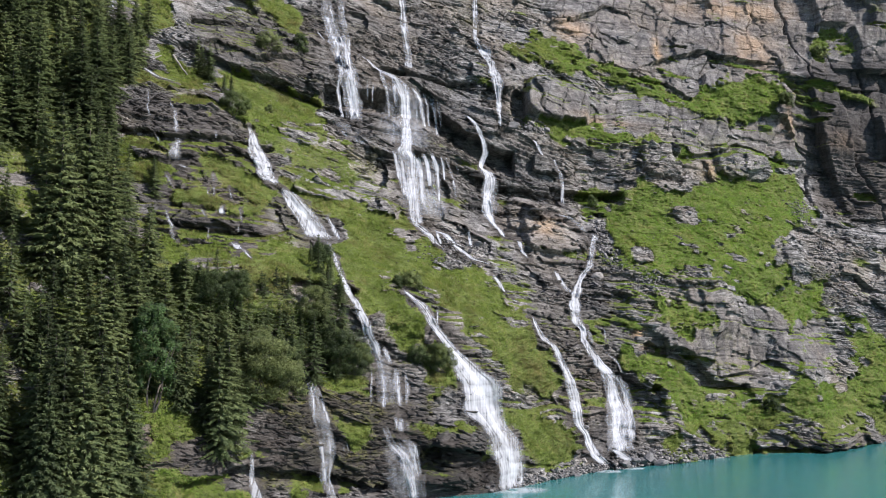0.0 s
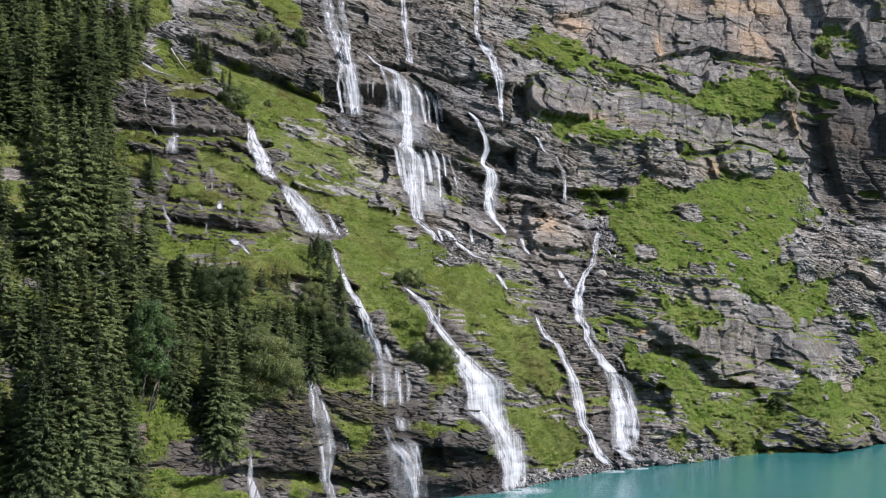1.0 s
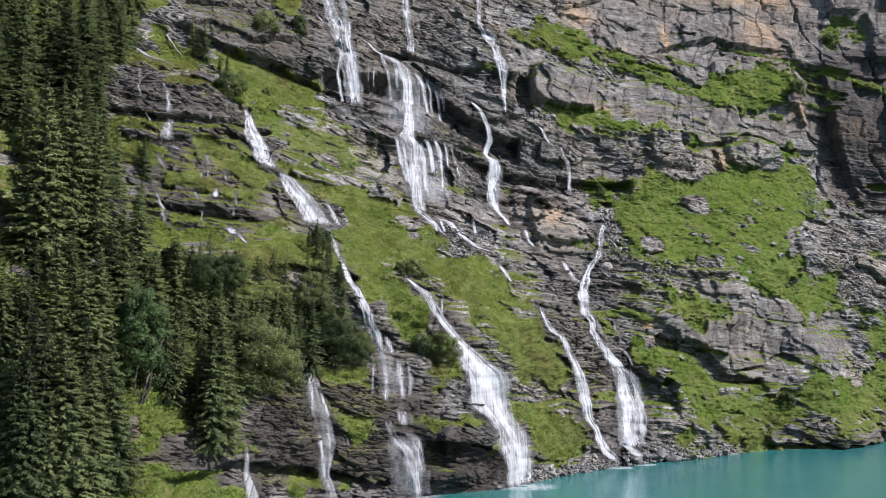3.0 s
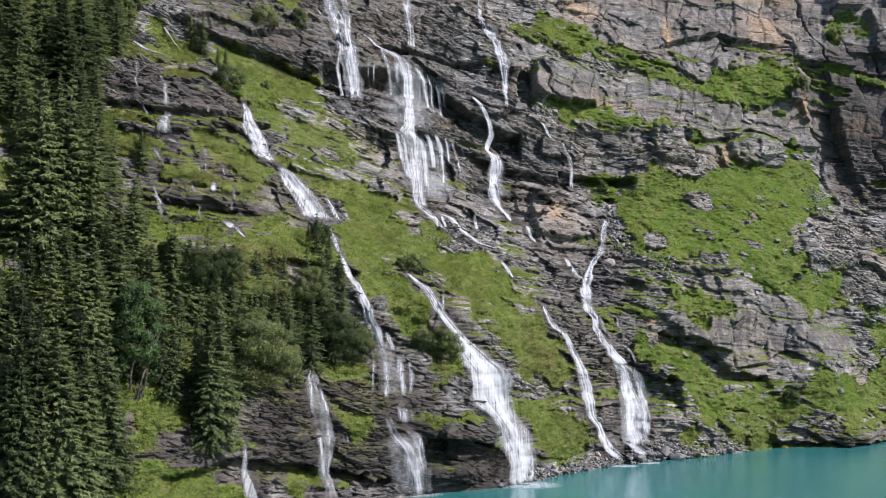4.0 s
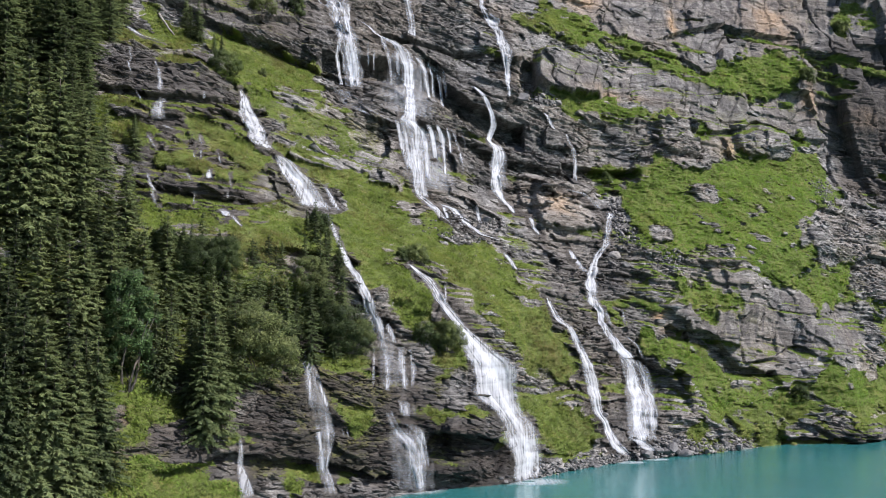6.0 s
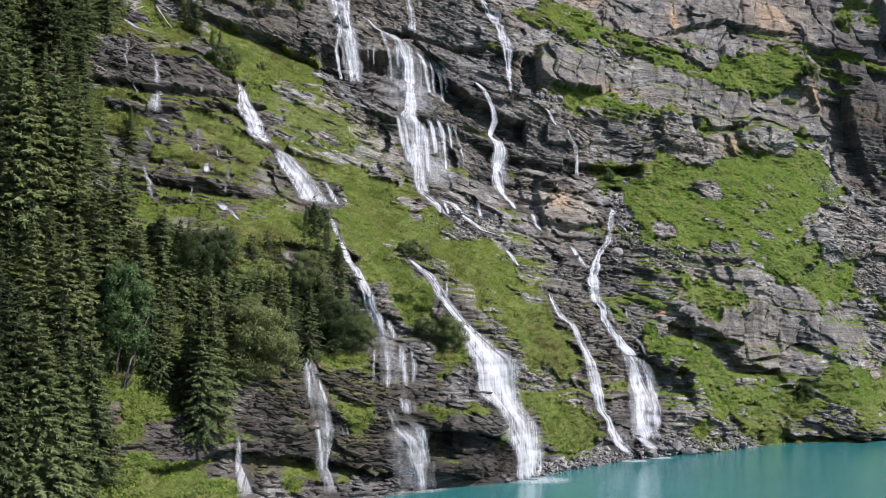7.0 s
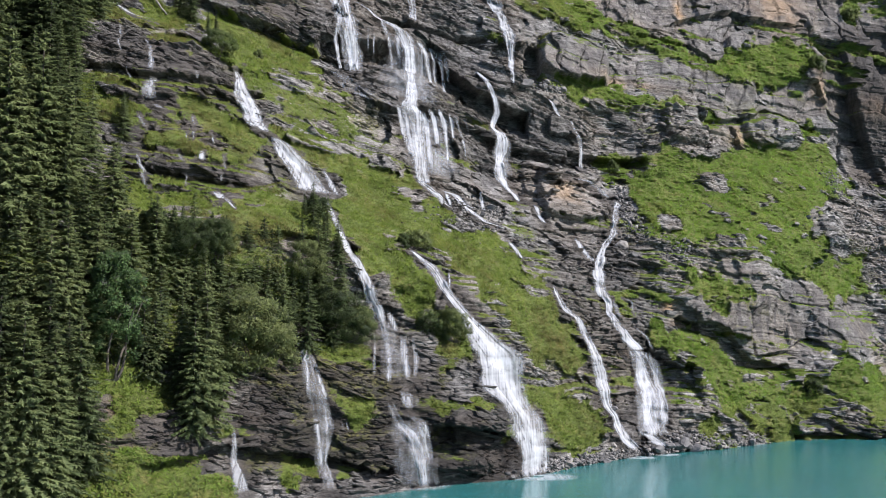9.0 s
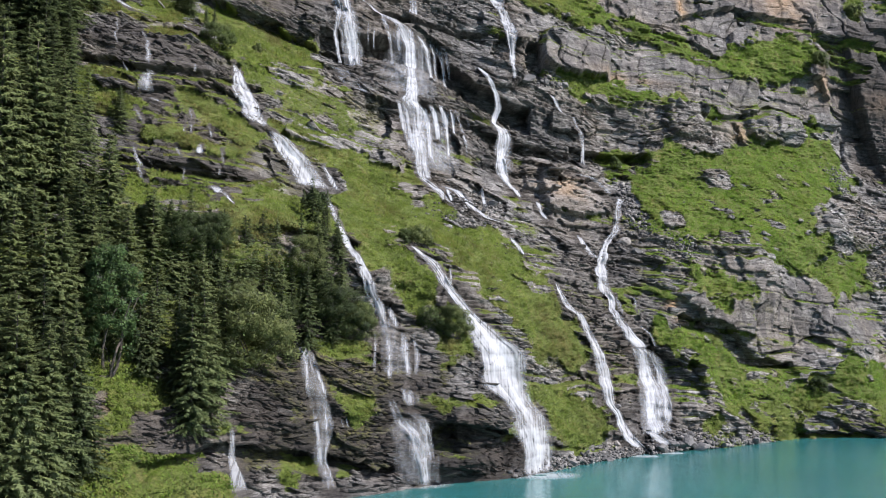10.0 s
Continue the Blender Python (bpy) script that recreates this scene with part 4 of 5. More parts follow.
def beds(thick, block, amp, seed, groove):
    s = BED / thick + 0.35 * vnoise(BED / thick * 0.7, np.zeros(X.shape), seed)
    i = np.floor(s)
    f = s - i
    wide = block * (0.6 + 0.9 * hashed(i, i * 0, seed + 1))
    q = (X + 0.35 * Z + 0.5 * RAG * thick + 40 * hashed(i, i * 0, seed + 2)) / wide
    j = np.floor(q)
    g = q - j
    out = 0.45 * hashed(i, i * 0, seed + 3) + 0.55 * hashed(i, j, seed + 4)
    tilt = (hashed(i, j, seed + 5) - 0.5) * (g - 0.5) * 0.7 + (f - 0.5) * 0.35
    low, end = min(0.34, max(0.06, 0.10 / thick)), np.clip(0.12 / wide, 0.03, 0.3)
    seam = np.minimum(step(0, low, f) * step(0, low * 0.6, 1 - f), 0.55 + 0.45 * step(0, end, g) * step(0, end, 1 - g))
    return amp * (out + tilt - 0.5) - groove * (1 - seam)


def facets(size, amp, seed, long=1.4):
    """Broken rock: each cell of the face is a plane of its own tilt."""
    u, v = X / (size * long) + 0.35 * WARP, BED / size
    i, j = np.floor(u), np.floor(v)
    best, out = np.full(X.shape, 9.0), np.zeros(X.shape)
    for di in (-1, 0, 1):
        for dj in (-1, 0, 1):
            ci, cj = i + di, j + dj
            dx, dz = u - ci - hashed(ci, cj, seed), v - cj - hashed(ci, cj, seed + 1)
            far_off = dx * dx + dz * dz
            plane = (hashed(ci, cj, seed + 2) - 0.5) + 1.3 * (hashed(ci, cj, seed + 3) - 0.5) * dx + 1.5 * (hashed(ci, cj, seed + 4) - 0.6) * dz
            near = far_off < best
            best, out = np.where(near, far_off, best), np.where(near, plane, out)
    return amp * out


rugged = 1 - 0.85 * step(0.30, 0.80, grass)
steep = step(18, 40, X) * step(38, 50, Z)                       # the massive upper wall
for outline in MASSIVE:
    steep = np.maximum(steep, 0.9 * step(-2, 2, inside(X, Z, outline) + 1.5 * WARP))
relief = beds(4.2, 9.0, 1.6, 51, 0.35) * (0.85 - 0.1 * steep)
relief = relief + facets(3.6, 1.7, 111, 1.7) * (1 - 0.75 * steep) + facets(1.3, 0.48, 121, 2.5) * (1 - 0.75 * steep) + facets(0.5, 0.10, 131, 1.9) * (1 - 0.6 * steep)
relief = relief + beds(1.5, 6.0, 0.85, 61, 0.25) * (1 - 0.85 * steep) + steep * facets(7.5, 2.2, 141, 1.6)
slaty = 0.25 + 0.9 * step(-0.35, 0.35, fbm(X * 0.07, Z * 0.12, 83, 4)) + 0.75 * wet_shade    # thin beds here, massive rock there
relief = relief + beds(0.62, 1.9, 0.46, 65, 0.20) * (1 - 0.88 * steep) * slaty
relief = relief + beds(0.34, 1.1, 0.24, 71, 0.10) * (1 - 0.9 * steep) * slaty
thin_bedded = 0.75 * step(-2, 1.5, inside(X, Z, [(-24, 9), (-14, 11.5), (-3, 10.5), (6, 5), (6, -2), (-24, -2)]) + 1.5 * WARP)
relief = relief * (1 - thin_bedded) + 1.15 * thin_bedded * (beds(0.9, 5.0, 0.5, 161, 0.10) + beds(0.36, 2.4, 0.30, 163, 0.08) + facets(2.4, 0.5, 165, 1.5))
relief = relief + 0.25 * RAG * (1 - 0.7 * steep) + 0.10 * fbm(X * 1.7, Z * 1.7, 81, 3)
joints = (X - 0.25 * Z + 1.2 * WARP) / 2.9
relief = relief + steep * (0.8 * (hashed(np.floor(joints), np.floor(BED / 4.2), 95) - 0.5) - 0.35 * (1 - step(0, 0.09, joints - np.floor(joints))))
pillar = step(54, 64, X) * step(30, 38, Z)
relief = relief * (1 - 0.35 * pillar)
q = (X + 0.15 * Z + 1.5 * WARP) / 5.6
relief = relief + pillar * (4.2 * (hashed(np.floor(q), np.floor(Z / 9 + 0.4 * hashed(np.floor(q), q * 0, 7)), 91) - 0.5) - 1.8 * (1 - step(0, 0.12, q - np.floor(q))))
for ox, oz, rx, rz, deep in OUTCROPS:
    q = ((X - ox) / rx) ** 4 + ((Z - oz) / rz) ** 4 + 0.35 * RAG
    relief = relief + deep * (1 - step(0.55, 1.25, q))
hummock = 0.70 * fbm(X * 0.5, Z * 0.9, 87, 3) + 0.50 * np.abs(fbm(X * 0.9, Z * 1.7, 88, 3)) + 0.34 * fbm(X * 2.2, Z * 3.0, 89, 3)
Y = base_y(X, Z) + 0.9 * WARP - relief * rugged - (1 - rugged) * hummock
for deep, high, line in LIPS:
    xs, zs = [p[0] for p in line], [p[1] for p in line]
    a, b = np.searchsorted(AX, (min(xs) - 2, max(xs) + 2))
    c, d = np.searchsorted(AZ, (min(zs) - high - 2, max(zs) + 2))
    box = (slice(c, d), slice(a, b))
    away, below = line_away(X[box], Z[box] + 0.55 * RAG[box], line)
    down = below / high
    cut = step(-0.03, 0.10, down) * (1 - step(0.35, 1.0, down)) * (1 - step(high * 0.9, high * 1.15, away))
    Y[box] = Y[box] + deep * 1.5 * cut
# turf on the flat tops of the beds
flat = np.gradient(Y, axis=0) / np.gradient(Z, axis=0)
flat = (flat + np.roll(flat, 1, 0) + np.roll(flat, -1, 0) + np.roll(flat, 1, 1) + np.roll(flat, -1, 1)) / 5
for much, outline in LEDGY:
    zone = much * step(-1.5, 1.5, inside(X, Z, outline) + 2.0 * WARP)
    grass = np.maximum(grass, zone * step(1.2, 2.2, flat + 1.3 * RAG))
grass *= 1 - stream
moss = 0.8 * step(0.0, 0.45, fbm(X * 0.2, Z * 0.35, 101, 5)) * step(0.02, 0.3, grass + 0.25 * fbm(X * 0.09, Z * 0.09, 103))

rows, cols = X.shape
idx = np.arange(rows * cols).reshape(rows, cols)
quads = np.stack([idx[:-1, :-1], idx[:-1, 1:], idx[1:, 1:], idx[1:, :-1]], -1).reshape(-1, 4)
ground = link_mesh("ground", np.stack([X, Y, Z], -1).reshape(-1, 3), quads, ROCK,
                   attrs=dict(grass=grass, wet_shade=wet_shade, ochre=ochre, moss=moss, bare=np.clip(steep + 0.3 * wet_shade, 0, 1)))
tagged(ground, "steep grey layered rock face with green turf ledges above the lake", "cliff", kind="structure")


def sample(grid, x, z):
    x, z = np.asarray(x, float), np.asarray(z, float)
    a = np.clip(np.searchsorted(AX, x) - 1, 0, cols - 2)
    b = np.clip(np.searchsorted(AZ, z) - 1, 0, rows - 2)
    u = np.clip((x - AX[a]) / (AX[a + 1] - AX[a]), 0, 1)
    v = np.clip((z - AZ[b]) / (AZ[b + 1] - AZ[b]), 0, 1)
    return (grid[b, a] * (1 - u) + grid[b, a + 1] * u) * (1 - v) + (grid[b + 1, a] * (1 - u) + grid[b + 1, a + 1] * u) * v


# ---- the lake ----
lv = [(-2500, -3000, 0), (3000, -3000, 0), (3000, 400, 0), (-2500, 400, 0)]
lake = link_mesh("water", lv, [(0, 1, 2, 3)], WATER)
tagged(lake, "calm milky turquoise mountain lake with faint ripples", "lake", kind="structure")


# ---- the falls ----
def smooth_line(pts, gap):
    """A rounded line through the given points, at even steps."""
    pts = np.asarray(pts, float)
    d = np.r_[0, np.cumsum(np.hypot(np.diff(pts[:, 0]), np.diff(pts[:, 1])))]
    t = np.linspace(0, d[-1], max(6, int(d[-1] / gap)))
    out = np.stack([np.interp(t, d, pts[:, k]) for k in range(pts.shape[1])], 1)
    ker = np.array([1, 2, 3, 2, 1]) / 9.0
    pad = np.concatenate([out[:1]] * 2 + [out] + [out[-1:]] * 2)
    return t, np.stack([np.convolve(pad[:, k], ker, "valid") for k in range(out.shape[1])], 1)


# how thick the water is, by kind
FAINT = dict(mist=0.24, veil=0.38, fan=0.8, thread=0.38, strand=0.62, curtain=0.75, braided=0.6, slope=0.42, ledge=0.42, thin=0.6, short=0.8, cascade=0.95, side=0.8, brook=0.9)


def build_fall(kind, pts, k, root=None):
    """A sheet of water, denser along its streams, that leaves the rock at each lip and falls in front of it."""
    rng = np.random.default_rng(100 + k)
    t, line = smooth_line(pts, 0.16)
    line[:, 0] += 0.14 * (vnoise(t * 0.5, t * 0, k) - 0.5)
    width = line[:, 2] * (1.02 + 0.36 * vnoise(t * 0.9, t * 0 + 9, k + 17))
    word = kind.split()[-1]
    faint = FAINT.get(word, 1.0)
    big = float(np.max(width))
    across = int(np.clip(big / 0.075, 6, 60))
    u = np.linspace(-1, 1, across)[None, :]
    left = width * (0.42 + 0.22 * vnoise(t * 0.5, t * 0 + 1, k + 3))
    right = width * (0.42 + 0.22 * vnoise(t * 0.5, t * 0 + 2, k + 3))
    px = line[:, 0][:, None] + np.where(u < 0, u * left[:, None], u * right[:, None])
    pz = line[:, 1][:, None] + 0 * px
    y = sample(Y, px, pz)
    rest = np.abs(np.gradient(y.mean(1))) / 0.16          # near level where water strikes a ledge
    rest = np.convolve(np.pad(rest, 2, "edge"), np.ones(5) / 5, "valid")
    splash = 0.66 + 0.55 * step(0.2, 1.3, rest)
    drop = pz[:-1] - pz[1:]
    for n in range(1, len(line)):                # water springs clear of the rock under each lip
        y[n] = np.minimum(y[n], y[n - 1] + 0.05 * drop[n - 1])
    for _ in range(3):
        y = np.minimum(y, (np.roll(y, 1, 1) + y + np.roll(y, -1, 1)) / 3)
    up, down = np.concatenate([y[:1], y[:-1]]), np.concatenate([y[1:], y[-1:]])
    y = np.minimum(y, np.minimum(up, down))
    y = (np.concatenate([y[:1], y[:-1]]) + 2 * y + np.concatenate([y[1:], y[-1:]])) / 4 - 0.16
    # streams within the sheet
    count = int(np.clip(round(big / 0.34), 1, 11))
    dense = np.zeros(px.shape)
    for s in range(count):
        at = ((s + 0.5) / count - 0.5) * 1.5 + 1.3 / count * (vnoise(t * 0.30, t * 0 + s, k + 5) - 0.5)
        wide = (0.75 / count) * (0.35 + 1.1 * vnoise(t * 0.6, t * 0 + 3 * s, k + 9)) + 0.03
        power = (0.25 + 1.15 * vnoise(t * 0.35, t * 0 + 7 * s, k + 11)) * rng.uniform(0.7, 1.2)
        if count > 2 and rng.random() < 0.45:
            power = power * step(0, 0.8, t - rng.uniform(0, 0.5) * t[-1])
        dense = np.maximum(dense, power[:, None] * np.exp(-((u - at[:, None]) / wide[:, None]) ** 2))
    fade = min(0.9, 0.25 * t[-1])
    ends = np.minimum(step(0, 1.0, t + 0.08), step(0, fade, t[-1] - t + 0.15))
    tumble = 0.15 + 0.6 * step(0.4, 1.3, rest)
    pulse = 0.75 + 0.55 * vnoise(t * 0.75, t * 0 + 5, k + 31)          # one low step after another
    if big < 1.0:
        shape = (1 - u * u) ** 1.3 * (0.7 + 0.3 * dense)
    else:
        shape = (0.40 + 0.75 * dense) * (1 - np.abs(u) ** 1.8)
    if word == "mist":
        shape = (1 - u * u) ** 1.5 * (0.7 + 0.3 * dense)
    body = shape * (ends * splash * pulse)[:, None] * faint
    if word not in ("mist", "veil", "strand", "thread", "curtain", "thin"):      # whitest where it breaks over each small ledge
        q = t[:, None] / 1.35 + 1.1 * vnoise(px * 0.9, pz * 0.25, k + 41)
        body = body * (1.28 - 0.5 * (q - np.floor(q)))
    body *= 0.80 + 0.40 * vnoise(np.broadcast_to(t[:, None], px.shape) * 0.8, u * big * 0.9 + 0.4 * np.sin(t * 0.9)[:, None], k + 21)
    n, w = px.shape
    uv = np.stack([px, np.broadcast_to(t[:, None], px.shape)], -1).reshape(-1, 2) + rng.uniform(0, 50, 2)
    if root is None:
        root = new("waterfall")
        root.location = (float(px[-1].mean()), float(y[-1].mean()), float(pz[-1].mean()))
    at, uv = np.stack([px, y, pz], -1) - np.array(root.location), uv.reshape(n, w, 2)
    pieces = max(1, int(round(t[-1] / 5.0)))
    name = "spray" if word == "mist" else "strand" if word in ("thread", "strand") else "drop"
    label = "faint white spray" if word == "mist" else ""
    for p in range(pieces):                       # one drop below the other
        a, b = p * (n - 1) // pieces, (p + 1) * (n - 1) // pieces + 1
        ii = np.arange((b - a) * w).reshape(b - a, w)
        faces = np.stack([ii[:-1, :-1], ii[1:, :-1], ii[1:, 1:], ii[:-1, 1:]], -1).reshape(-1, 4)
        link_mesh(name, at[a:b].reshape(-1, 3), faces, FALL, root, True, label, uv=uv[a:b].reshape(-1, 2), attrs=dict(body=body[a:b], tumble=np.broadcast_to(tumble[a:b, None], (b - a, w))))
    if pz[-1].mean() < 1.2 and word not in ("thin", "veil"):       # white water where it meets the lake
        r = np.linspace(0, 1, 7)[1:]
        a = np.linspace(0, 2 * np.pi, 28, endpoint=False)
        rim = 0.75 * big + 0.5
        fx = np.concatenate([[0], (r[:, None] * np.cos(a)[None]).ravel() * rim])
        fy = np.concatenate([[0], (r[:, None] * np.sin(a)[None]).ravel() * rim * 0.8])
        fb = np.concatenate([[1.0], np.repeat(1.0 - r ** 1.5, 28)])
        tri = [(0, 1 + i, 1 + (i + 1) % 28, 1 + (i + 1) % 28) for i in range(28)]
        tri += [(1 + q * 28 + i, 29 + q * 28 + i, 29 + q * 28 + (i + 1) % 28, 1 + q * 28 + (i + 1) % 28) for q in range(5) for i in range(28)]
        shape = np.stack([fx, fy - 0.3, 0 * fx + 0.03 - root.location.z], -1)
        foam = link_mesh("foam", shape, [q[:4] for q in tri if len(set(q)) == 4], FALL, root, True, "patch of white foam on the lake", uv=shape[:, :2] * 0.5, attrs=dict(body=0.9 * fb, tumble=0.8 + 0 * fb))
    return root


FALL_LABELS = {
    "strand": "narrow white strand of water falling past dark rock",
    "fan": "white water fanning out over stepped grey rock beds",
    "slope": "spray of white water sliding down a sloping rock slab",
    "ledge": "white trickle dripping from a mossy black ledge",
    "brook": "small foaming white brook in a grassy channel",
    "thread": "thin white thread of water trickling down dark wet rock",
    "thin": "slender white waterfall dropping over layered grey rock",
    "short": "short white spill of water between dark rocks",
    "veil": "wispy white veil of water over black wet rock beds",
    "mist": "faint veil of white spray in front of wet rock",
    "curtain": "white curtain of separate strands over a rock ledge",
    "cascade": "foaming white cascade tumbling over broken boulders",
}
fall_root, fall_mid = None, None
for k, (kind, pts) in enumerate(FALLS):
    word = kind.split()[-1]
    mid = np.mean([p[:2] for p in pts], axis=0)
    if fall_root is not None and word in ("mist", "strand", "thread", "braided", "side", "slope", "curtain") and np.hypot(*(mid - fall_mid)) < 9:
        build_fall(kind, pts, k, fall_root)
        continue
    fall_root, fall_mid = build_fall(kind, pts, k), mid
    tagged(fall_root, FALL_LABELS.get(word, kind + " white waterfall running down stepped grey cliff"), "waterfall", "waterfalls on the cliff")


# ---- trees ----
def spruce(seed, tall=10.0, spread=2.0, gap=0.125, wide=1.0):
    rng = random.Random(seed)
    root = new("spruce_tree")
    bm = bmesh.new()
    bmesh.ops.create_cone(bm, segments=8, radius1=0.014 * tall, radius2=0.01, depth=tall + 1.2, matrix=Matrix.Translation((0, 0, tall / 2 - 0.6)))
    part("trunk", bm, BARK, root)
    V, F, lie = [], [], []

    def kite(p, d, side, length, wide):
        n = len(V)
        V.extend((p + side * wide, p - side * wide, p + d * length))
        F.append((n, n + 1, n + 2))
        n = Vector((p.x, p.y, 0)).normalized() + Vector((rng.uniform(-.6, .6), rng.uniform(-.6, .6), rng.uniform(0.1, 0.9)))
        lie.extend((n.normalized(),) * 3)

    z = 0.05 * tall
    while z < tall * 0.985:
        rel = z / tall
        reach = spread * (1 - rel) * (0.72 + 0.28 * min(1, rel * 7)) + 0.12
        count = 9 if rel < 0.75 else 6
        spin = rng.uniform(0, 6.28)
        for c in range(count):
            ang = spin + 6.283 * c / count + rng.uniform(-0.3, 0.3)
            r = reach * rng.uniform(0.55, 1.15)
            zb = z + tall * rng.uniform(-0.022, 0.022)
            out = Vector((math.cos(ang), math.sin(ang), 0))
            rise = 0.35 * (rel - 0.35) + rng.uniform(-0.22, 0.16)
            steps = max(3, int(r / gap))
            for s in range(1, steps + 1):
                t = s / steps
                p = Vector((0, 0, zb)) + out * (r * t) + Vector((0, 0, r * (rise * t - 0.42 * t * t + 0.24 * t ** 3)))
                side = Vector((-out.y, out.x, 0))
                size = (0.155 + 0.235 * (1 - 0.75 * t) * min(r, 1.5)) * rng.uniform(0.6, 1.3)
                for sg in ((-1, 1, rng.choice((-1, 1))) if gap < 0.14 else (-1, 1)):
                    d = (out * rng.uniform(0.3, 0.8) + side * sg * rng.uniform(0.3, 0.9) + Vector((0, 0, rng.uniform(-1.05, 0.10)))).normalized()
                    nrm = d.cross(Vector((0, 0, 1)) + out * rng.uniform(-0.5, 0.5)).normalized()
                    kite(p + out * rng.uniform(-0.05, 0.05), d, nrm, size, rng.uniform(0.06, 0.115) * wide)
                if rng.random() < 0.55:
                    d = (out * 0.5 + Vector((rng.uniform(-.3, .3), rng.uniform(-.3, .3), -0.8))).normalized()
                    kite(p, d, side, size * 0.7, 0.06)
            kite(p, (out + Vector((0, 0, 0.15))).normalized(), side, 0.28, 0.07)
        z += tall * (0.026 + 0.018 * rng.random()) * (1.2 - 0.5 * rel) * (1 if gap < 0.14 else 1.25)
    for c in range(5):
        ang = c * 1.257
        kite(Vector((0, 0, tall * 0.96)), Vector((0.35 * math.cos(ang), 0.35 * math.sin(ang), 1)).normalized(), Vector((-math.sin(ang), math.cos(ang), 0)), 0.05 * tall, 0.06)
    link_mesh("crown", [tuple(p) for p in V], F, NEEDLES, root, attrs=dict(lie=[tuple(p) for p in lie]))
    return root


def leafy(name, seed, tall, wide, leaf, count, material, stems=5):
    """A shrub or small broadleaved tree: forked stems and clumps of leaves."""
    rng = random.Random(seed)
    root = new(name)
    bm = bmesh.new()
    tips = []
    for s in range(stems):
        ang = 6.283 * s / stems + rng.uniform(-0.4, 0.4)
        p = Vector((0, 0, -0.5))
        d = Vector((math.cos(ang) * 0.45, math.sin(ang) * 0.45, 1)).normalized()
        rad = 0.035 * tall / 2.2
        for k in range(5):
            length = (tall * 0.62 + 0.5) / 5
            q = p + d * length
            m = Matrix.Translation((p + q) / 2) @ d.to_track_quat("Z", "Y").to_matrix().to_4x4()
            bmesh.ops.create_cone(bm, segments=5, radius1=rad, radius2=rad * 0.75, depth=length * 1.05, matrix=m)
            p, rad = q, rad * 0.75
            d = (d + Vector((rng.uniform(-.3, .3), rng.uniform(-.3, .3), rng.uniform(-.05, .2)))).normalized()
            tips.append(p.copy())
    part("trunk", bm, BARK, root)
    V, F, lie = [], [], []
    clumps = []
    for c in range(34 if tall < 3 else 90):
        a, h = rng.uniform(0, 6.283), rng.uniform(0.12, 0.95)
        r = wide * math.sqrt(max(0.05, 1 - ((h - 0.42) / 0.6) ** 2)) * rng.uniform(0.45, 1.0)
        clumps.append((Vector((math.cos(a) * r, math.sin(a) * r, h * tall)), wide * rng.uniform(0.16, 0.34) * (1 if tall < 3 else 0.7)))
    for c in range(count):
        at, rad = rng.choice(clumps)
        o = Vector((rng.gauss(0, 1), rng.gauss(0, 1), rng.gauss(0, 0.8)))
        o = o.normalized() * rad * rng.uniform(0.4, 1.1)
        p = at + o
        d = (o.normalized() + Vector((rng.uniform(-.6, .6), rng.uniform(-.6, .6), rng.uniform(-.5, .6)))).normalized()
        s = d.cross(Vector((rng.uniform(-1, 1), rng.uniform(-1, 1), 1))).normalized()
        ln = leaf * rng.uniform(0.7, 1.4)
        n = len(V)
        V.extend((p, p + d * ln * 0.5 + s * ln * 0.32, p + d * ln, p + d * ln * 0.5 - s * ln * 0.32))
        F.append((n, n + 1, n + 2, n + 3))
        n = o.normalized() + 0.5 * (p - Vector((0, 0, 0.4 * tall))).normalized() + Vector((rng.uniform(-.35, .35), rng.uniform(-.35, .35), rng.uniform(-.1, .5)))
        lie.extend((n.normalized(),) * 4)
    link_mesh("crown", [tuple(p) for p in V], F, material, root, attrs=dict(lie=[tuple(p) for p in lie]))
    return root


def place(proto, m, used):
    """Moves the prototype itself the first time, and a copy of it after that."""
    if proto.name not in used:
        used.add(proto.name)
        proto.matrix_basis = m
        return proto
    return copy_thing(proto, m @ Matrix.Diagonal((*(1 / v for v in proto.scale), 1)))


def stand(x, z, size, turn, lean=0.0, sink=0.15, squash=1.0):
    y = float(sample(Y, x, z))
    return Matrix.Translation((x, y + 0.1, z - sink)) @ Euler((lean, 0, turn)).to_matrix().to_4x4() @ Matrix.Diagonal((size * squash, size * squash, size, 1))


# spruces: x, z of the foot, height
SPRUCES = [
    (-27.7, 19.0, 11.8), (-31.4, 24.8, 8.8), (-26.7, 21.1, 8.4), (-23.2, 18.4, 5.9), (-26.8, 24.0, 6.1), (-30.7, 30.3, 4.6), (-35.0, 30.9, 9.7), (-32.8, 32.1, 9.0), (-32.3, 34.0, 9.6), (-32.0, 36.5, 7.5), (-27.9, 13.5, 5.9), (-26.0, 7.9, 6.4), (-23.8, 9.6, 9.1), (-26.2, 10.6, 6.1), (-28.2, 12.0, 6.1), (-22.8, 10.5, 8.4), (-19.4, 13.7, 5.8), (-16.7, 4.8, 8.1), (-17.3, 14.6, 5.1), (-16.3, 14.7, 4.7), (-15.0, 14.7, 4.4), (-13.3, 14.6, 4.7), (-11.7, 13.9, 5.9), (-10.2, 14.7, 5.5), (-14.2, 15.6, 4.2), (-24.7, 2.5, 9.0), (-23.6, 2.1, 7.1), (-22.6, 2.2, 8.6), (-21.7, 2.4, 8.1), (-21.0, 3.1, 7.0), (-23.8, 4.6, 8.1)
]
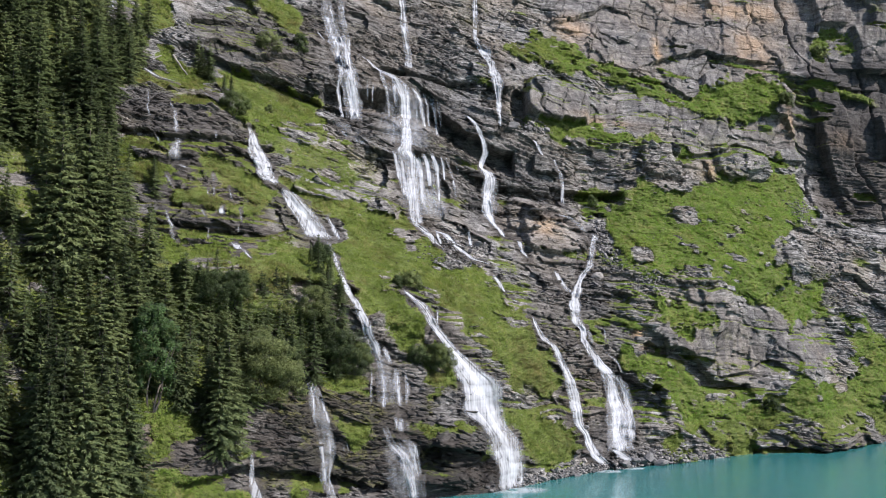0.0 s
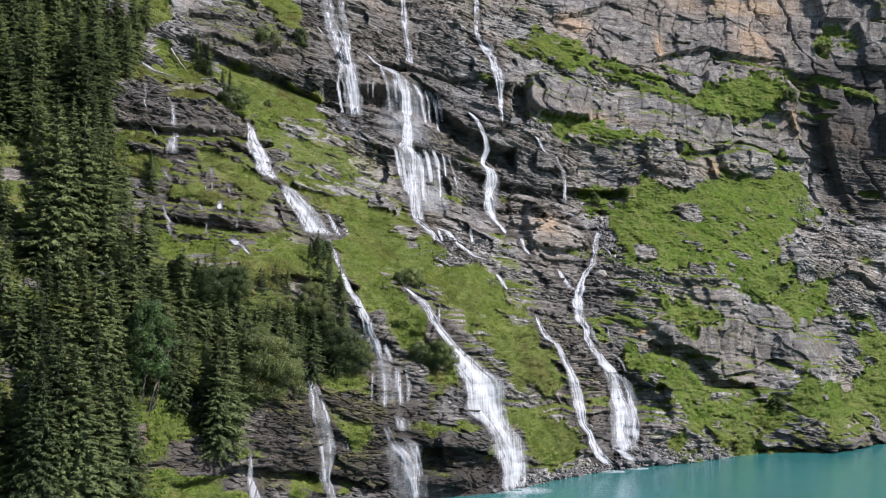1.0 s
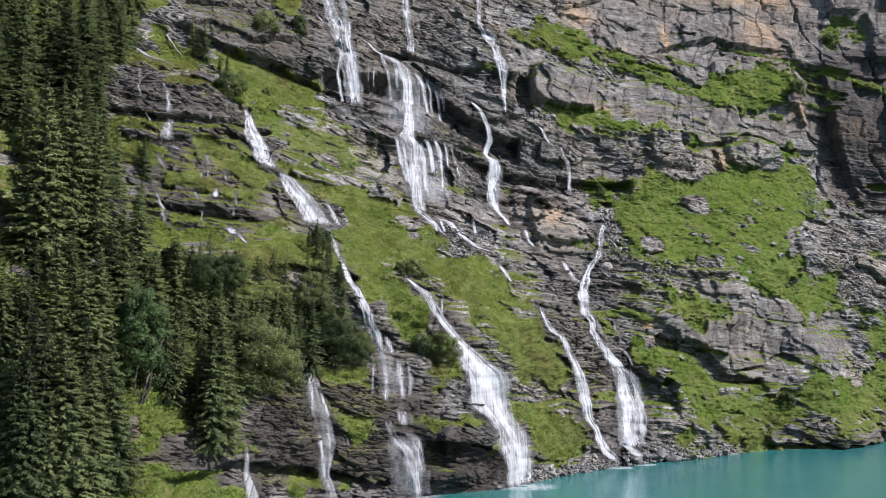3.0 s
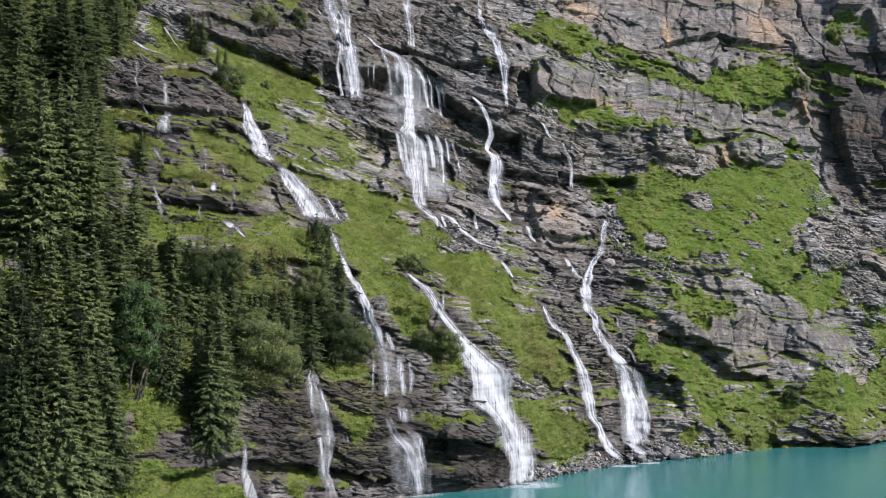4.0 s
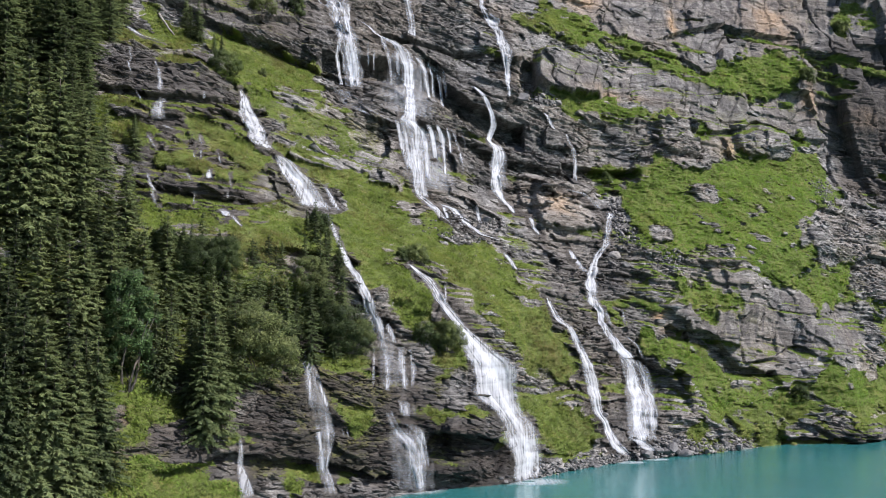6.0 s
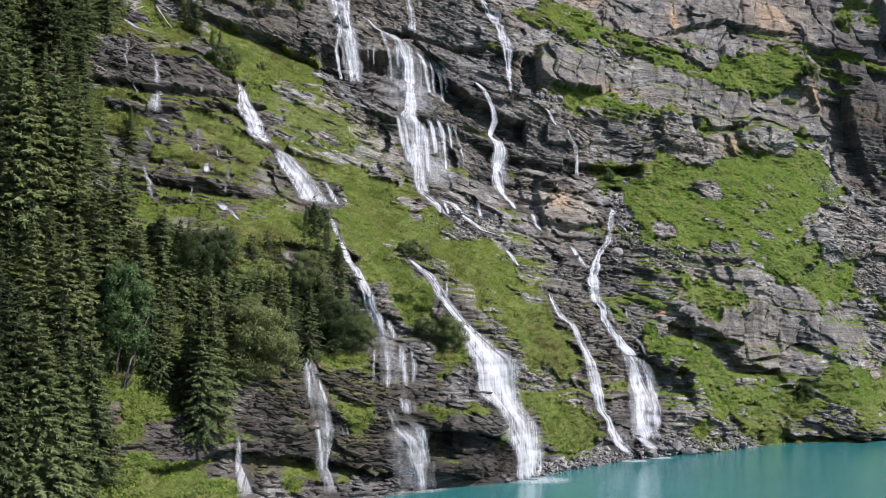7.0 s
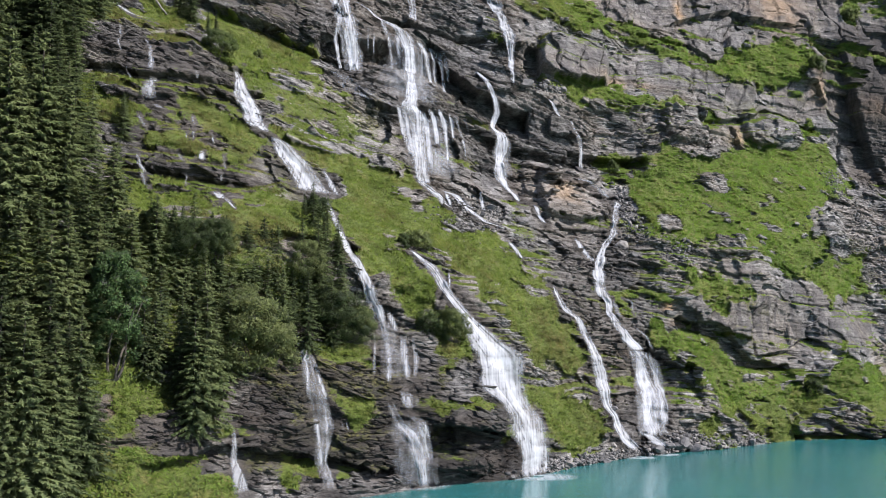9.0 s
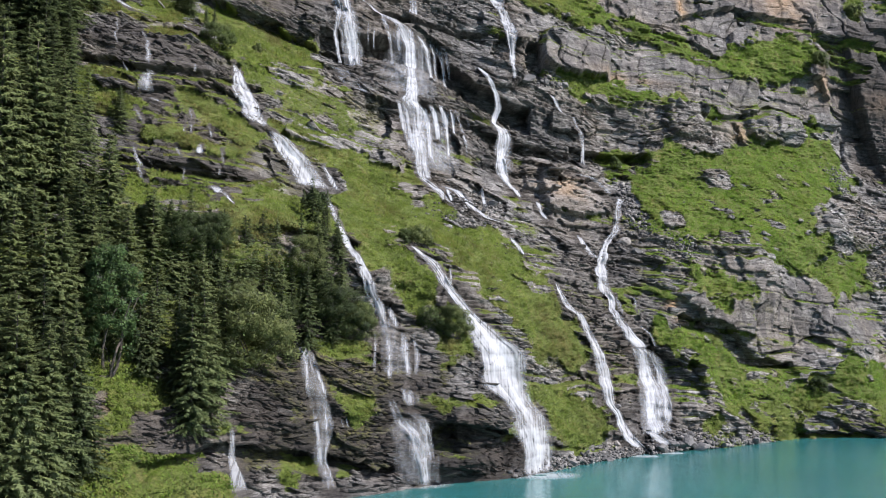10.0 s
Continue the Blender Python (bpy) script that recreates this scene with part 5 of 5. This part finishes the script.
SPRUCES += [
    (-25.4, 5.4, 6.7), (-22.4, 5.4, 6.7), (-18.0, 8.5, 5.2), (-19.2, 8.9, 6.3), (-26.1, 42.5, 4.4), (-24.1, 41.0, 2.2), (-27.0, 43.1, 3.5), (-26.0, 27.9, 2.3), (-29.2, 23.6, 5.1), (-27.3, 10.6, 6.0), (-24.2, 13.6, 5.8), (-23.1, 13.6, 4.7), (-24.2, 3.5, 7.3), (-21.9, 2.1, 5.4), (-25.8, 4.9, 8.5), (-24.8, 6.5, 5.5), (-19.9, 8.6, 5.0), (-21.7, 12.1, 5.9), (-18.6, 12.1, 5.4), (-17.3, 10.4, 6.2), (-16.6, 11.7, 5.5), (-13.5, 13.4, 4.4), (-12.3, 13.0, 3.6), (-32.1, 39.7, 5.8), (-19.3, 8.2, 5.4), (-15.5, 8.4, 6.2), (-15.4, 12.1, 5.6), (-13.8, 11.2, 5.2), (-12.6, 10.4, 5.3), (-10.9, 9.9, 5.7)
]
SPRUCES += [
    (-9.4, 10.3, 5.0), (-10.4, 12.1, 5.5), (-8.7, 12.1, 4.6), (-17.8, 7.0, 5.1), (-16.1, 8.1, 4.9), (-11.4, 19.8, 3.6), (-10.2, 18.4, 3.8), (-9.2, 16.8, 3.5), (-12.3, 20.8, 2.0), (-10.3, 16.7, 3.4), (-9.2, 14.9, 3.9), (-19.0, 17.5, 2.7), (-17.3, 17.6, 2.1), (-10.7, 14.0, 4.1), (-28.3, 17.0, 5.3), (-26.6, 15.9, 4.6), (-24.6, 16.8, 4.7), (-23.4, 17.3, 3.6), (-29.7, 18.6, 5.0), (-20.9, 17.0, 3.3), (-19.6, 17.5, 2.5), (-17.4, 17.2, 2.1), (-18.4, 15.4, 3.3), (-25.9, 18.0, 4.8), (-39.7, 32.5, 11.1), (-36.3, 25.5, 9.2), (-35.6, 21.0, 9.0), (-33.1, 18.5, 7.3), (-32.8, 15.1, 6.9), (-30.5, 10.6, 7.5), (-30.4, 7.9, 7.1)
]
SPRUCES += [
    (-28.3, 5.8, 7.8), (-28.2, 3.5, 6.8), (-30.6, 15.2, 6.4), (-40.9, 40.3, 9.4), (-42.8, 41.0, 9.3), (-41.0, 43.9, 8.2), (-39.7, 46.2, 7.9), (-38.0, 47.9, 8.2), (-36.1, 45.4, 6.4), (-44.9, 43.5, 9.9), (-36.3, 30.3, 7.5), (-33.2, 26.2, 6.0), (-31.8, 28.3, 5.8), (-29.1, 26.9, 5.1), (-30.3, 31.2, 5.6), (-32.4, 20.9, 4.3), (-30.3, 19.2, 5.1), (-31.6, 16.0, 4.8), (-28.9, 12.0, 5.5), (-28.8, 9.1, 4.9), (-33.3, 22.3, 4.3), (-33.2, 43.5, 7.1), (-33.4, 41.6, 5.2), (-38.8, 35.1, 7.3), (-37.1, 33.5, 6.8), (-37.0, 29.5, 6.4), (-40.9, 36.5, 7.8), (-40.8, 47.3, 9.0), (-43.0, 48.0, 8.9), (-45.2, 48.6, 8.8)
]
SPRUCES += [
    (-37.3, 35.4, 7.9), (-36.3, 35.1, 7.5), (-35.4, 34.8, 7.3), (-34.2, 34.4, 6.6), (-34.4, 37.6, 6.1), (-33.9, 38.6, 5.9), (-34.1, 40.5, 4.9), (-33.2, 42.2, 5.1),
    (-34.1, 42.5, 5.6), (-31.6, 30.6, 6.9), (-29.8, 30.1, 5.1), (-30.5, 29.3, 4.7), (-27.6, 44.0, 3.8), (-26.2, 42.8, 3.0), (-23.5, 41.0, 2.4), (-34.6, 29.8, 6.3),
    (-29.9, 18.4, 8.9), (-28.3, 19.5, 9.2), (-27.8, 19.9, 8.5), (-26.0, 19.1, 8.0), (-28.4, 18.1, 7.8), (-23.0, 16.1, 7.7), (-25.7, 26.3, 3.5), (-25.1, 20.6, 3.2)
]
SPRUCES += [
    (-28.9, 18.2, 12.1), (-26.2, 10.7, 7.7), (-24.4, 9.3, 8.8), (-24.1, 10.7, 7.2), (-23.6, 12.2, 7.8), (-22.8, 12.2, 7.1), (-21.4, 11.8, 7.2), (-20.4, 13.1, 7.2),
    (-19.4, 13.9, 5.8), (-18.3, 13.9, 6.8), (-16.6, 14.0, 5.6), (-15.2, 15.1, 4.2), (-13.7, 14.7, 4.2), (-10.6, 12.8, 7.3), (-24.9, 2.9, 8.7), (-24.3, 3.7, 9.9),
    (-23.1, 2.6, 9.7), (-23.1, 5.3, 8.4), (-21.3, 3.5, 8.8), (-21.9, 2.4, 8.5), (-25.3, 2.6, 8.1), (-16.2, 5.4, 8.5), (-17.7, 8.3, 4.4),
    (-25.7, 6.7, 7.9)
]
SPRUCES += [
    (-34.2, 42.2, 7.9), (-32.9, 43.1, 5.8), (-32.7, 47.6, 5.3), (-34.7, 39.8, 8.3), (-35.0, 37.9, 8.3), (-39.1, 37.5, 8.6), (-36.9, 36.2, 8.9), (-35.2, 35.2, 8.9), (-35.7, 46.2, 7.0), (-38.4, 44.4, 7.3)
]
protos = [spruce(11, 10, 2.6), spruce(12, 10, 2.3), spruce(13, 10, 2.8), spruce(14, 10, 2.2), spruce(15, 10, 2.5)]
young = [spruce(16, 10, 2.7, 0.15, 1.35), spruce(17, 10, 2.3, 0.15, 1.35), spruce(18, 10, 3.0, 0.15, 1.35)]
rng = random.Random(4)
first = set()
for k, (x, z, tall) in enumerate(SPRUCES):
    p = protos[k % 5] if tall > 7 else young[k % 3]
    m = stand(x, z, tall * 1.06 / 10, rng.uniform(0, 6.28), squash=rng.uniform(0.85, 1.1) if tall < 7 else rng.uniform(0.95, 1.12))
    ob = place(p, m, first)
    word = "tall dark green" if tall > 8 else "dark green" if tall > 4.5 else "small dark green"
    tagged(ob, word + " spruce with drooping branches on the steep slope", "spruce tree", "spruces on the slope")

# shrubs: x, z of the foot, half-width
SHRUBS = [
    (-11.6, 21.2, 1.0), (-14.2, 8.7, 3.0), (-15.7, 11.0, 1.9), (-9.0, 10.8, 2.3), (-10.4, 12.4, 1.8), (-7.9, 10.7, 1.7), (-0.4, 10.8, 1.5), (-3.2, 18.9, 1.0), (-4.5, 18.9, 0.6), (-22.1, 37.6, 1.5), (-21.0, 48.7, 1.4), (-18.0, 49.9, 1.1), (58.1, 53.6, 1.5), (-7.1, 43.7, 0.3), (-19.7, 39.5, 0.5), (-18.8, 16.5, 1.7), (-17.0, 16.7, 1.5), (-11.7, 15.6, 1.7), (67.3, 64.5, 1.3), (41.9, 5.1, 1.0), (-15.4, 11.9, 1.7), (-13.1, 11.2, 1.6), (-2.3, 11.5, 1.1), (21.2, 33.0, 0.8), (-20.8, 17.9, 1.1), (-29.6, 19.1, 1.2), (-16.0, 6.6, 1.2)
]
big_bush = [leafy("shrub", 24, 4.2, 2.3, 0.115, 21000, LEAVES, 6), leafy("shrub", 25, 3.9, 2.5, 0.11, 21000, LEAVES, 6)]
bush = [leafy("shrub", 21, 2.0, 1.1, 0.17, 2600, LEAVES), leafy("shrub", 22, 1.8, 1.2, 0.15, 2600, LEAVES), leafy("shrub", 23, 2.3, 1.0, 0.16, 2600, LEAVES)]
used = set()
for k, (x, z, r) in enumerate(SHRUBS):
    p = big_bush[k % 2] if r > 1.45 else bush[k % 3]
    ob = place(p, stand(x, z, r / (2.3 if r > 1.45 else 1.05), rng.uniform(0, 6.28), sink=0.25), used)
    tagged(ob, ("large bushy" if r > 1.5 else "low") + " green shrub rooted in the rocky slope", "shrub", "shrubs on the slope")
pale = leafy("broadleaf_tree", 31, 8.0, 1.9, 0.15, 15000, PALE, 4)
pale.matrix_basis = stand(-21.2, 8.6, 1.0, 0.5)
tagged(pale, "light green broadleaved tree among the dark spruces", "tree")


# ---- loose rocks ----
def boulder(seed, name="boulder"):
    bm = bmesh.new()
    bmesh.ops.create_icosphere(bm, subdivisions=2, radius=0.5)
    rng = random.Random(seed)
    cuts = [(Vector((rng.uniform(-1, 1), rng.uniform(-1, 1), rng.uniform(-1, 1))).normalized(), rng.uniform(0.20, 0.38)) for _ in range(11)]
    for v in bm.verts:
        for n, d in cuts:
            over = v.co.dot(n) - d
            if over > 0:
                v.co -= n * over
        v.co *= 1 + 0.10 * noise.noise(v.co * 4 + Vector((seed, 0, 0)))
    return part(name, bm, STONE)


stones = [boulder(s) for s in range(7)]
rng = random.Random(8)
placed = set()
SHORE = [4.2, 8.1, 12.4, 16.6, 19.4, 22.6, 25.2, 28.2, 33.9]
for k in range(95):
    a = rng.random() * (len(SHORE) - 1)
    i = int(a)
    x = SHORE[i] + (SHORE[i + 1] - SHORE[i]) * (a - i)
    z = abs(rng.gauss(0, 0.55))
    if sample(stream, x, 0.6) > 0.05:
        x += 2.5
    size = min(1.5, 0.22 + rng.expovariate(3.2))
    y = float(sample(Y, x, z))
    p = stones[k % 7]
    m = Matrix.Translation((x, y - 0.15 * size - rng.uniform(0, 0.5), max(z, 0.02) + 0.05 * size)) @ Euler((rng.uniform(-.4, .4), rng.uniform(-.4, .4), rng.uniform(0, 6.28))).to_matrix().to_4x4() @ Matrix.Diagonal((size * rng.uniform(0.9, 1.5), size, size * rng.uniform(0.5, 0.8), 1))
    ob = place(p, m, placed)
    tagged(ob, ("large " if size > 1 else "") + "angular grey boulder on the stony lake shore", "boulder", "boulders along the shore")

# boulders resting on the ledges: x, z, size
for k, (x, z, size) in enumerate([(9.6, 43.9, 1.93), (11.1, 44.5, 1.50), (12.2, 43.9, 1.20), (21.9, 0.7, 1.56), (23.2, 1.4, 1.21), (20.8, 0.9, 0.95), (5.5, 6.9, 0.61), (15.3, 4.5, 0.93), (4.1, 5.2, 0.68), (48.1, 27.7, 0.94), (4.2, 25.4, 1.15), (19.7, 22.1, 1.77), (35.2, 32.2, 1.55), (38.3, 23.0, 1.16), (1.3, 26.1, 0.88), (16.5, 35.2, 1.05), (2.9, 24.2, 1.00), (25.4, 0.2, 0.85), (27.5, 0.3, 0.86), (18.6, 0.1, 0.82), (-7.8, 42.7, 0.68), (20.6, 20.8, 1.21), (12.5, 44.6, 1.06), (14.9, 44.0, 1.22), (59.6, 23.3, 1.31), (45.3, 26.4, 0.77)]):
    y = float(sample(Y, x, z))
    m = Matrix.Translation((x, y - 0.2 * size, z)) @ Euler((rng.uniform(-.3, .3), rng.uniform(-.3, .3), rng.uniform(0, 6.28))).to_matrix().to_4x4() @ Matrix.Diagonal((size * 1.3, size, size * 0.7, 1))
    ob = place(stones[k % 7], m, placed)
    tagged(ob, "angular grey boulder lodged on a rock ledge", "boulder", "boulders on the ledges")

# ---- turf ----
def smoothed(g, times=5):
    for _ in range(times):
        g = (np.roll(g, 2, 0) + np.roll(g, -2, 0) + np.roll(g, 2, 1) + np.roll(g, -2, 1) + g) / 5
    return g


LIE = (smoothed(np.gradient(Y, axis=1) / np.gradient(X, axis=1)), smoothed(np.gradient(Y, axis=0) / np.gradient(Z, axis=0)))


def tufts(count, seed):
    rng = np.random.default_rng(seed)
    x, z = rng.uniform(-46, 84, count * 14), rng.uniform(0.2, 79, count * 14)
    g, y = sample(grass, x, z), sample(Y, x, z)
    clump = 0.35 + 0.65 * step(0.35, 0.6, vnoise(x * 1.6, z * 1.9, 6))
    keep = rng.random(len(x)) < clump * step(0.42, 0.85, g) * np.clip((95 / y) ** 1.6, 0, 1.4)
    x, y, z = x[keep][:count], y[keep][:count], z[keep][:count]
    n, blades = len(x), 5
    big = 0.7 + 0.5 * vnoise(x * 0.3, z * 0.3, 5) + 0.3 * rng.random(n)
    lie = np.stack([sample(LIE[0], x, z), -np.ones(n), sample(LIE[1], x, z) + 0.25], -1)
    lie /= np.linalg.norm(lie, axis=1)[:, None]
    V, N = np.zeros((n, blades, 3, 3), np.float32), np.zeros((n, blades, 3, 3), np.float32)
    for b in range(blades):
        ang = rng.uniform(0, 2 * np.pi, n)
        dx, dy = np.cos(ang), np.sin(ang)
        h = big * rng.uniform(0.10, 0.26, n)
        w = big * rng.uniform(0.026, 0.055, n)
        ox, oy = rng.normal(0, 0.17, n), rng.normal(0, 0.09, n)
        foot = np.stack([x + ox, y + oy + 0.03, z - 0.04], -1)
        sidev = np.stack([-dy * w, dx * w, 0 * w], -1)
        V[:, b, 0], V[:, b, 1] = foot + sidev, foot - sidev
        lean = rng.uniform(0.35, 1.15, n)
        V[:, b, 2] = foot + np.stack([dx * lean * h, dy * lean * h - 0.35 * h, h * (1.05 - 0.55 * lean)], -1)
        tip = lie + rng.normal(0, 0.34, (n, 3))
        N[:, b] = (tip / np.linalg.norm(tip, axis=1)[:, None])[:, None]
    faces = np.arange(n * blades * 3).reshape(-1, 3)
    dry = np.where(x > 16, -0.09, 0.0) + 0.03 * (x < -12)
    lush = np.maximum(0.3 + step(14, 24, x) * 0.65 * (z > 4), 0.7 * (x < -13.5) * (z < 4.5))
    return V.reshape(-1, 3), faces, np.repeat(dry, blades * 3), np.repeat(lush, blades * 3), N.reshape(-1, 3)


v, f, dry, lush, lie = tufts(130000, 77)
turf = link_mesh("grass", v, f, BLADES, attrs=dict(dry=dry, lush=lush, lie=lie))
tagged(turf, "long bright green alpine grass covering the ledges", "grass", kind="stuff")


# ---- scree and fallen wood ----
def scree(name, count, seed, spots, sizes):
    """Broken stones strewn over patches of the face: (x, z, half-width, half-height)."""
    rng = np.random.default_rng(seed)
    pick = rng.integers(0, len(spots), count)
    sp = np.array(spots)[pick]
    x, z = sp[:, 0] + rng.normal(0, 0.5, count) * sp[:, 2], np.abs(sp[:, 1] + rng.normal(0, 0.5, count) * sp[:, 3]) + 0.03
    y = sample(Y, x, z)
    size = np.clip(sizes[0] + rng.exponential(sizes[1], count), 0, sizes[0] + 5 * sizes[1])
    cube = np.array([(a, b, c) for a in (-1, 1) for b in (-1, 1) for c in (-1, 1)], float) * 0.5
    quad = np.array([(0, 1, 3, 2), (4, 6, 7, 5), (0, 4, 5, 1), (2, 3, 7, 6), (0, 2, 6, 4), (1, 5, 7, 3)])
    V = cube[None] * (0.65 + 0.5 * rng.random((count, 8, 3))) * np.array([1.25, 0.9, 0.6]) * size[:, None, None]
    ang = rng.uniform(0, 6.28, count)
    tip = rng.normal(0, 0.35, count)
    c, s = np.cos(ang)[:, None], np.sin(ang)[:, None]
    V = np.stack([V[..., 0] * c - V[..., 1] * s, V[..., 0] * s + V[..., 1] * c, V[..., 2]], -1)
    c, s = np.cos(tip)[:, None], np.sin(tip)[:, None]
    V = np.stack([V[..., 0] * c - V[..., 2] * s, V[..., 1], V[..., 0] * s + V[..., 2] * c], -1)
    V += np.stack([x, y - 0.12 * size, z + 0.1 * size], -1)[:, None]
    F = (quad[None] + 8 * np.arange(count)[:, None, None]).reshape(-1, 4)
    return link_mesh(name, V.reshape(-1, 3), F, GRAVEL)


shore_scree = scree("shore_gravel", 5000, 3, [(8.1, 0.4, 3.0, 0.4), (13.1, 0.4, 2.7, 0.4), (17.4, 0.3, 2.3, 0.5), (21.4, 0.6, 2.4, 0.6), (25.3, 0.5, 3.0, 0.6), (30.7, 0.4, 3.1, 0.4), (22.8, 1.1, 2.4, 0.7)], (0.05, 0.075))
tagged(shore_scree, "dark broken gravel along the lake edge", "gravel", kind="stuff")
gully_scree = scree("gully_rubble", 3000, 5, [(21.1, 28.0, 1.3, 3.2), (21.7, 24.3, 2.1, 1.7), (58.5, 26.7, 2.5, 3.3), (60.0, 20.8, 2.4, 4.9), (12.8, 43.8, 2.3, 0.6), (2.2, 24.9, 3.7, 0.9), (1.5, 22.9, 4.2, 0.9), (26.5, 21.3, 3.4, 1.7), (56.7, 34.1, 2.1, 3.4)], (0.06, 0.10))
tagged(gully_scree, "loose grey rubble filling gullies between the rock beds", "rubble", kind="stuff")


def log(seed, a, b, thick):
    rng = random.Random(seed)
    bm = bmesh.new()
    pa, pb = (Vector((p[0], float(sample(Y, *p)) - 0.25, p[1] + 0.1)) for p in (a, b))
    prev = pa
    for n in range(1, 7):
        q = pa.lerp(pb, n / 6) + Vector((rng.uniform(-.05, .05), rng.uniform(-.08, .02), rng.uniform(-.05, .05)))
        d = q - prev
        r = thick * (1 - 0.09 * n)
        bmesh.ops.create_cone(bm, cap_ends=True, segments=8, radius1=r * 1.08, radius2=r, depth=d.length * 1.04, matrix=Matrix.Translation((prev + q) / 2) @ d.to_track_quat("Z", "Y").to_matrix().to_4x4())
        prev = q
    ob = part("fallen_log", bm, WOOD)
    return tagged(ob, "bare weathered grey log lying on the grassy ramp", "log", "fallen logs")


log(1, (-30.1, 45.4), (-28.3, 42.9), 0.14)
log(2, (-31.7, 44.2), (-31.1, 45.0), 0.1)
log(3, (-32.1, 45.0), (-31.4, 45.6), 0.09)


stones_light = scree("meadow_stones", 220, 9, [(35.3, 31.0, 8.4, 3.8), (51.8, 35.6, 5.1, 5.1), (29.8, 27.1, 5.1, 2.9), (-19.8, 42.5, 5.0, 2.5), (1.5, 21.1, 5.9, 2.3), (33.2, 5.9, 6.0, 2.0), (46.7, 24.8, 5.4, 3.8)], (0.07, 0.06))
tagged(stones_light, "small pale stones scattered in the grass", "stones", kind="stuff")


# ---- slabs standing proud of the face ----
def slab_mesh(seed, damp_shade):
    rng = random.Random(seed)
    bm = bmesh.new()
    bmesh.ops.create_cube(bm, size=1.0)
    for v in bm.verts:
        v.co = Vector((v.co.x * rng.uniform(0.75, 1.1), v.co.y * rng.uniform(0.8, 1.1), v.co.z * rng.uniform(0.7, 1.1)))
    bmesh.ops.bevel(bm, geom=bm.edges[:], offset=0.07, segments=1, affect="EDGES")
    me = bpy.data.meshes.new("rock_slab")
    bm.to_mesh(me)
    bm.free()
    me.attributes.new("wet_shade", "FLOAT", "POINT").data.foreach_set("value", np.full(len(me.vertices), damp_shade, np.float32))
    me.materials.append(ROCK)
    return me


def plates(count, seed):
    """Thin broken beds that jut from the bare face: flat irregular plates lying along the bedding."""
    rng = np.random.default_rng(seed)
    x, z = rng.uniform(-34, 72, count * 9), rng.uniform(0.3, 68, count * 9)
    patchy = step(-0.15, 0.35, fbm(x * 0.16, z * 0.28 + 0.03 * x, 173, 4))
    patchy = np.maximum(patchy, 0.5 * ((z < 11) & (x < 7)))
    keep = (sample(grass, x, z) < 0.35) & (sample(stream, x, z) < 0.03) & (sample(steep, x, z) < 0.35) & (rng.random(len(x)) < patchy * np.clip(115 / sample(Y, x, z), 0, 1))
    x, z = x[keep][:count], z[keep][:count]
    n = len(x)
    y, run = sample(Y, x, z), (sample(Y, x + 0.8, z) - sample(Y, x - 0.8, z)) / 1.6
    cube = np.array([(a, b, c) for a in (-1, 1) for b in (-1, 1) for c in (-1, 1)], float) * 0.5
    quad = np.array([(0, 1, 3, 2), (4, 6, 7, 5), (0, 4, 5, 1), (2, 3, 7, 6), (0, 2, 6, 4), (1, 5, 7, 3)])
    size = 0.14 + rng.exponential(0.24, n)
    V = cube[None] * (0.6 + 0.6 * rng.random((n, 8, 3))) * np.stack([1.9 * size, 0.35 + 0.5 * size, (0.10 + 0.30 * rng.random(n) ** 2) * (0.25 + 0.7 * size)], -1)[:, None]
    for ang, p, q in ((rng.normal(0.05, 0.20, n), 1, 2), (rng.normal(-radians(10), 0.17, n), 0, 2), (np.arctan(np.clip(run, -1.5, 1.5)) + rng.normal(0, 0.15, n), 0, 1)):
        c, d = np.cos(ang)[:, None], np.sin(ang)[:, None]
        a, b = V[..., p] * c - V[..., q] * d, V[..., p] * d + V[..., q] * c
        V[..., p], V[..., q] = a, b
    V += np.stack([x, y + 0.13 + 0.16 * size, z], -1)[:, None]
    F = (quad[None] + 8 * np.arange(n)[:, None, None]).reshape(-1, 4)
    return V.reshape(-1, 3), F, np.repeat(sample(wet_shade, x, z), 8), np.repeat(sample(moss, x, z), 8)


v, f, damp_shade, mossy = plates(16000, 171)
broken_beds = link_mesh("rock_plates", v, f, ROCK, attrs=dict(wet_shade=damp_shade, moss=mossy))
tagged(broken_beds, "thin broken plates of grey rock jutting from the face", "rock plates", kind="stuff")
dry_slabs, wet_shade_slabs = [slab_mesh(s, 0.0) for s in range(6)], [slab_mesh(s + 10, 0.8) for s in range(6)]
rng = random.Random(21)
made = 0
while made < 290:
    x, z = rng.uniform(-30, 68), rng.uniform(1.5, 66)
    if sample(grass, x, z) > 0.12 or sample(stream, x, z) > 0.02 or sample(steep, x, z) > 0.6 and rng.random() < 0.6:
        continue
    y = float(sample(Y, x, z))
    run = float(sample(Y, x + 1.5, z) - sample(Y, x - 1.5, z)) / 3
    size = rng.uniform(0.6, 1.9)
    ob = new("rock_slab", rng.choice(wet_shade_slabs if sample(wet_shade, x, z) > 0.4 else dry_slabs))
    ob.parent = ground
    ob.matrix_basis = (Matrix.Translation((x, y + 0.12, z)) @ Euler((rng.uniform(-.12, .2), radians(10) + rng.uniform(-.1, .1), math.atan(max(-1.2, min(1.2, run))))).to_matrix().to_4x4()
                       @ Matrix.Diagonal((size * 1.3, rng.uniform(0.6, 1.0), size * rng.uniform(0.22, 0.42), 1)))
    made += 1
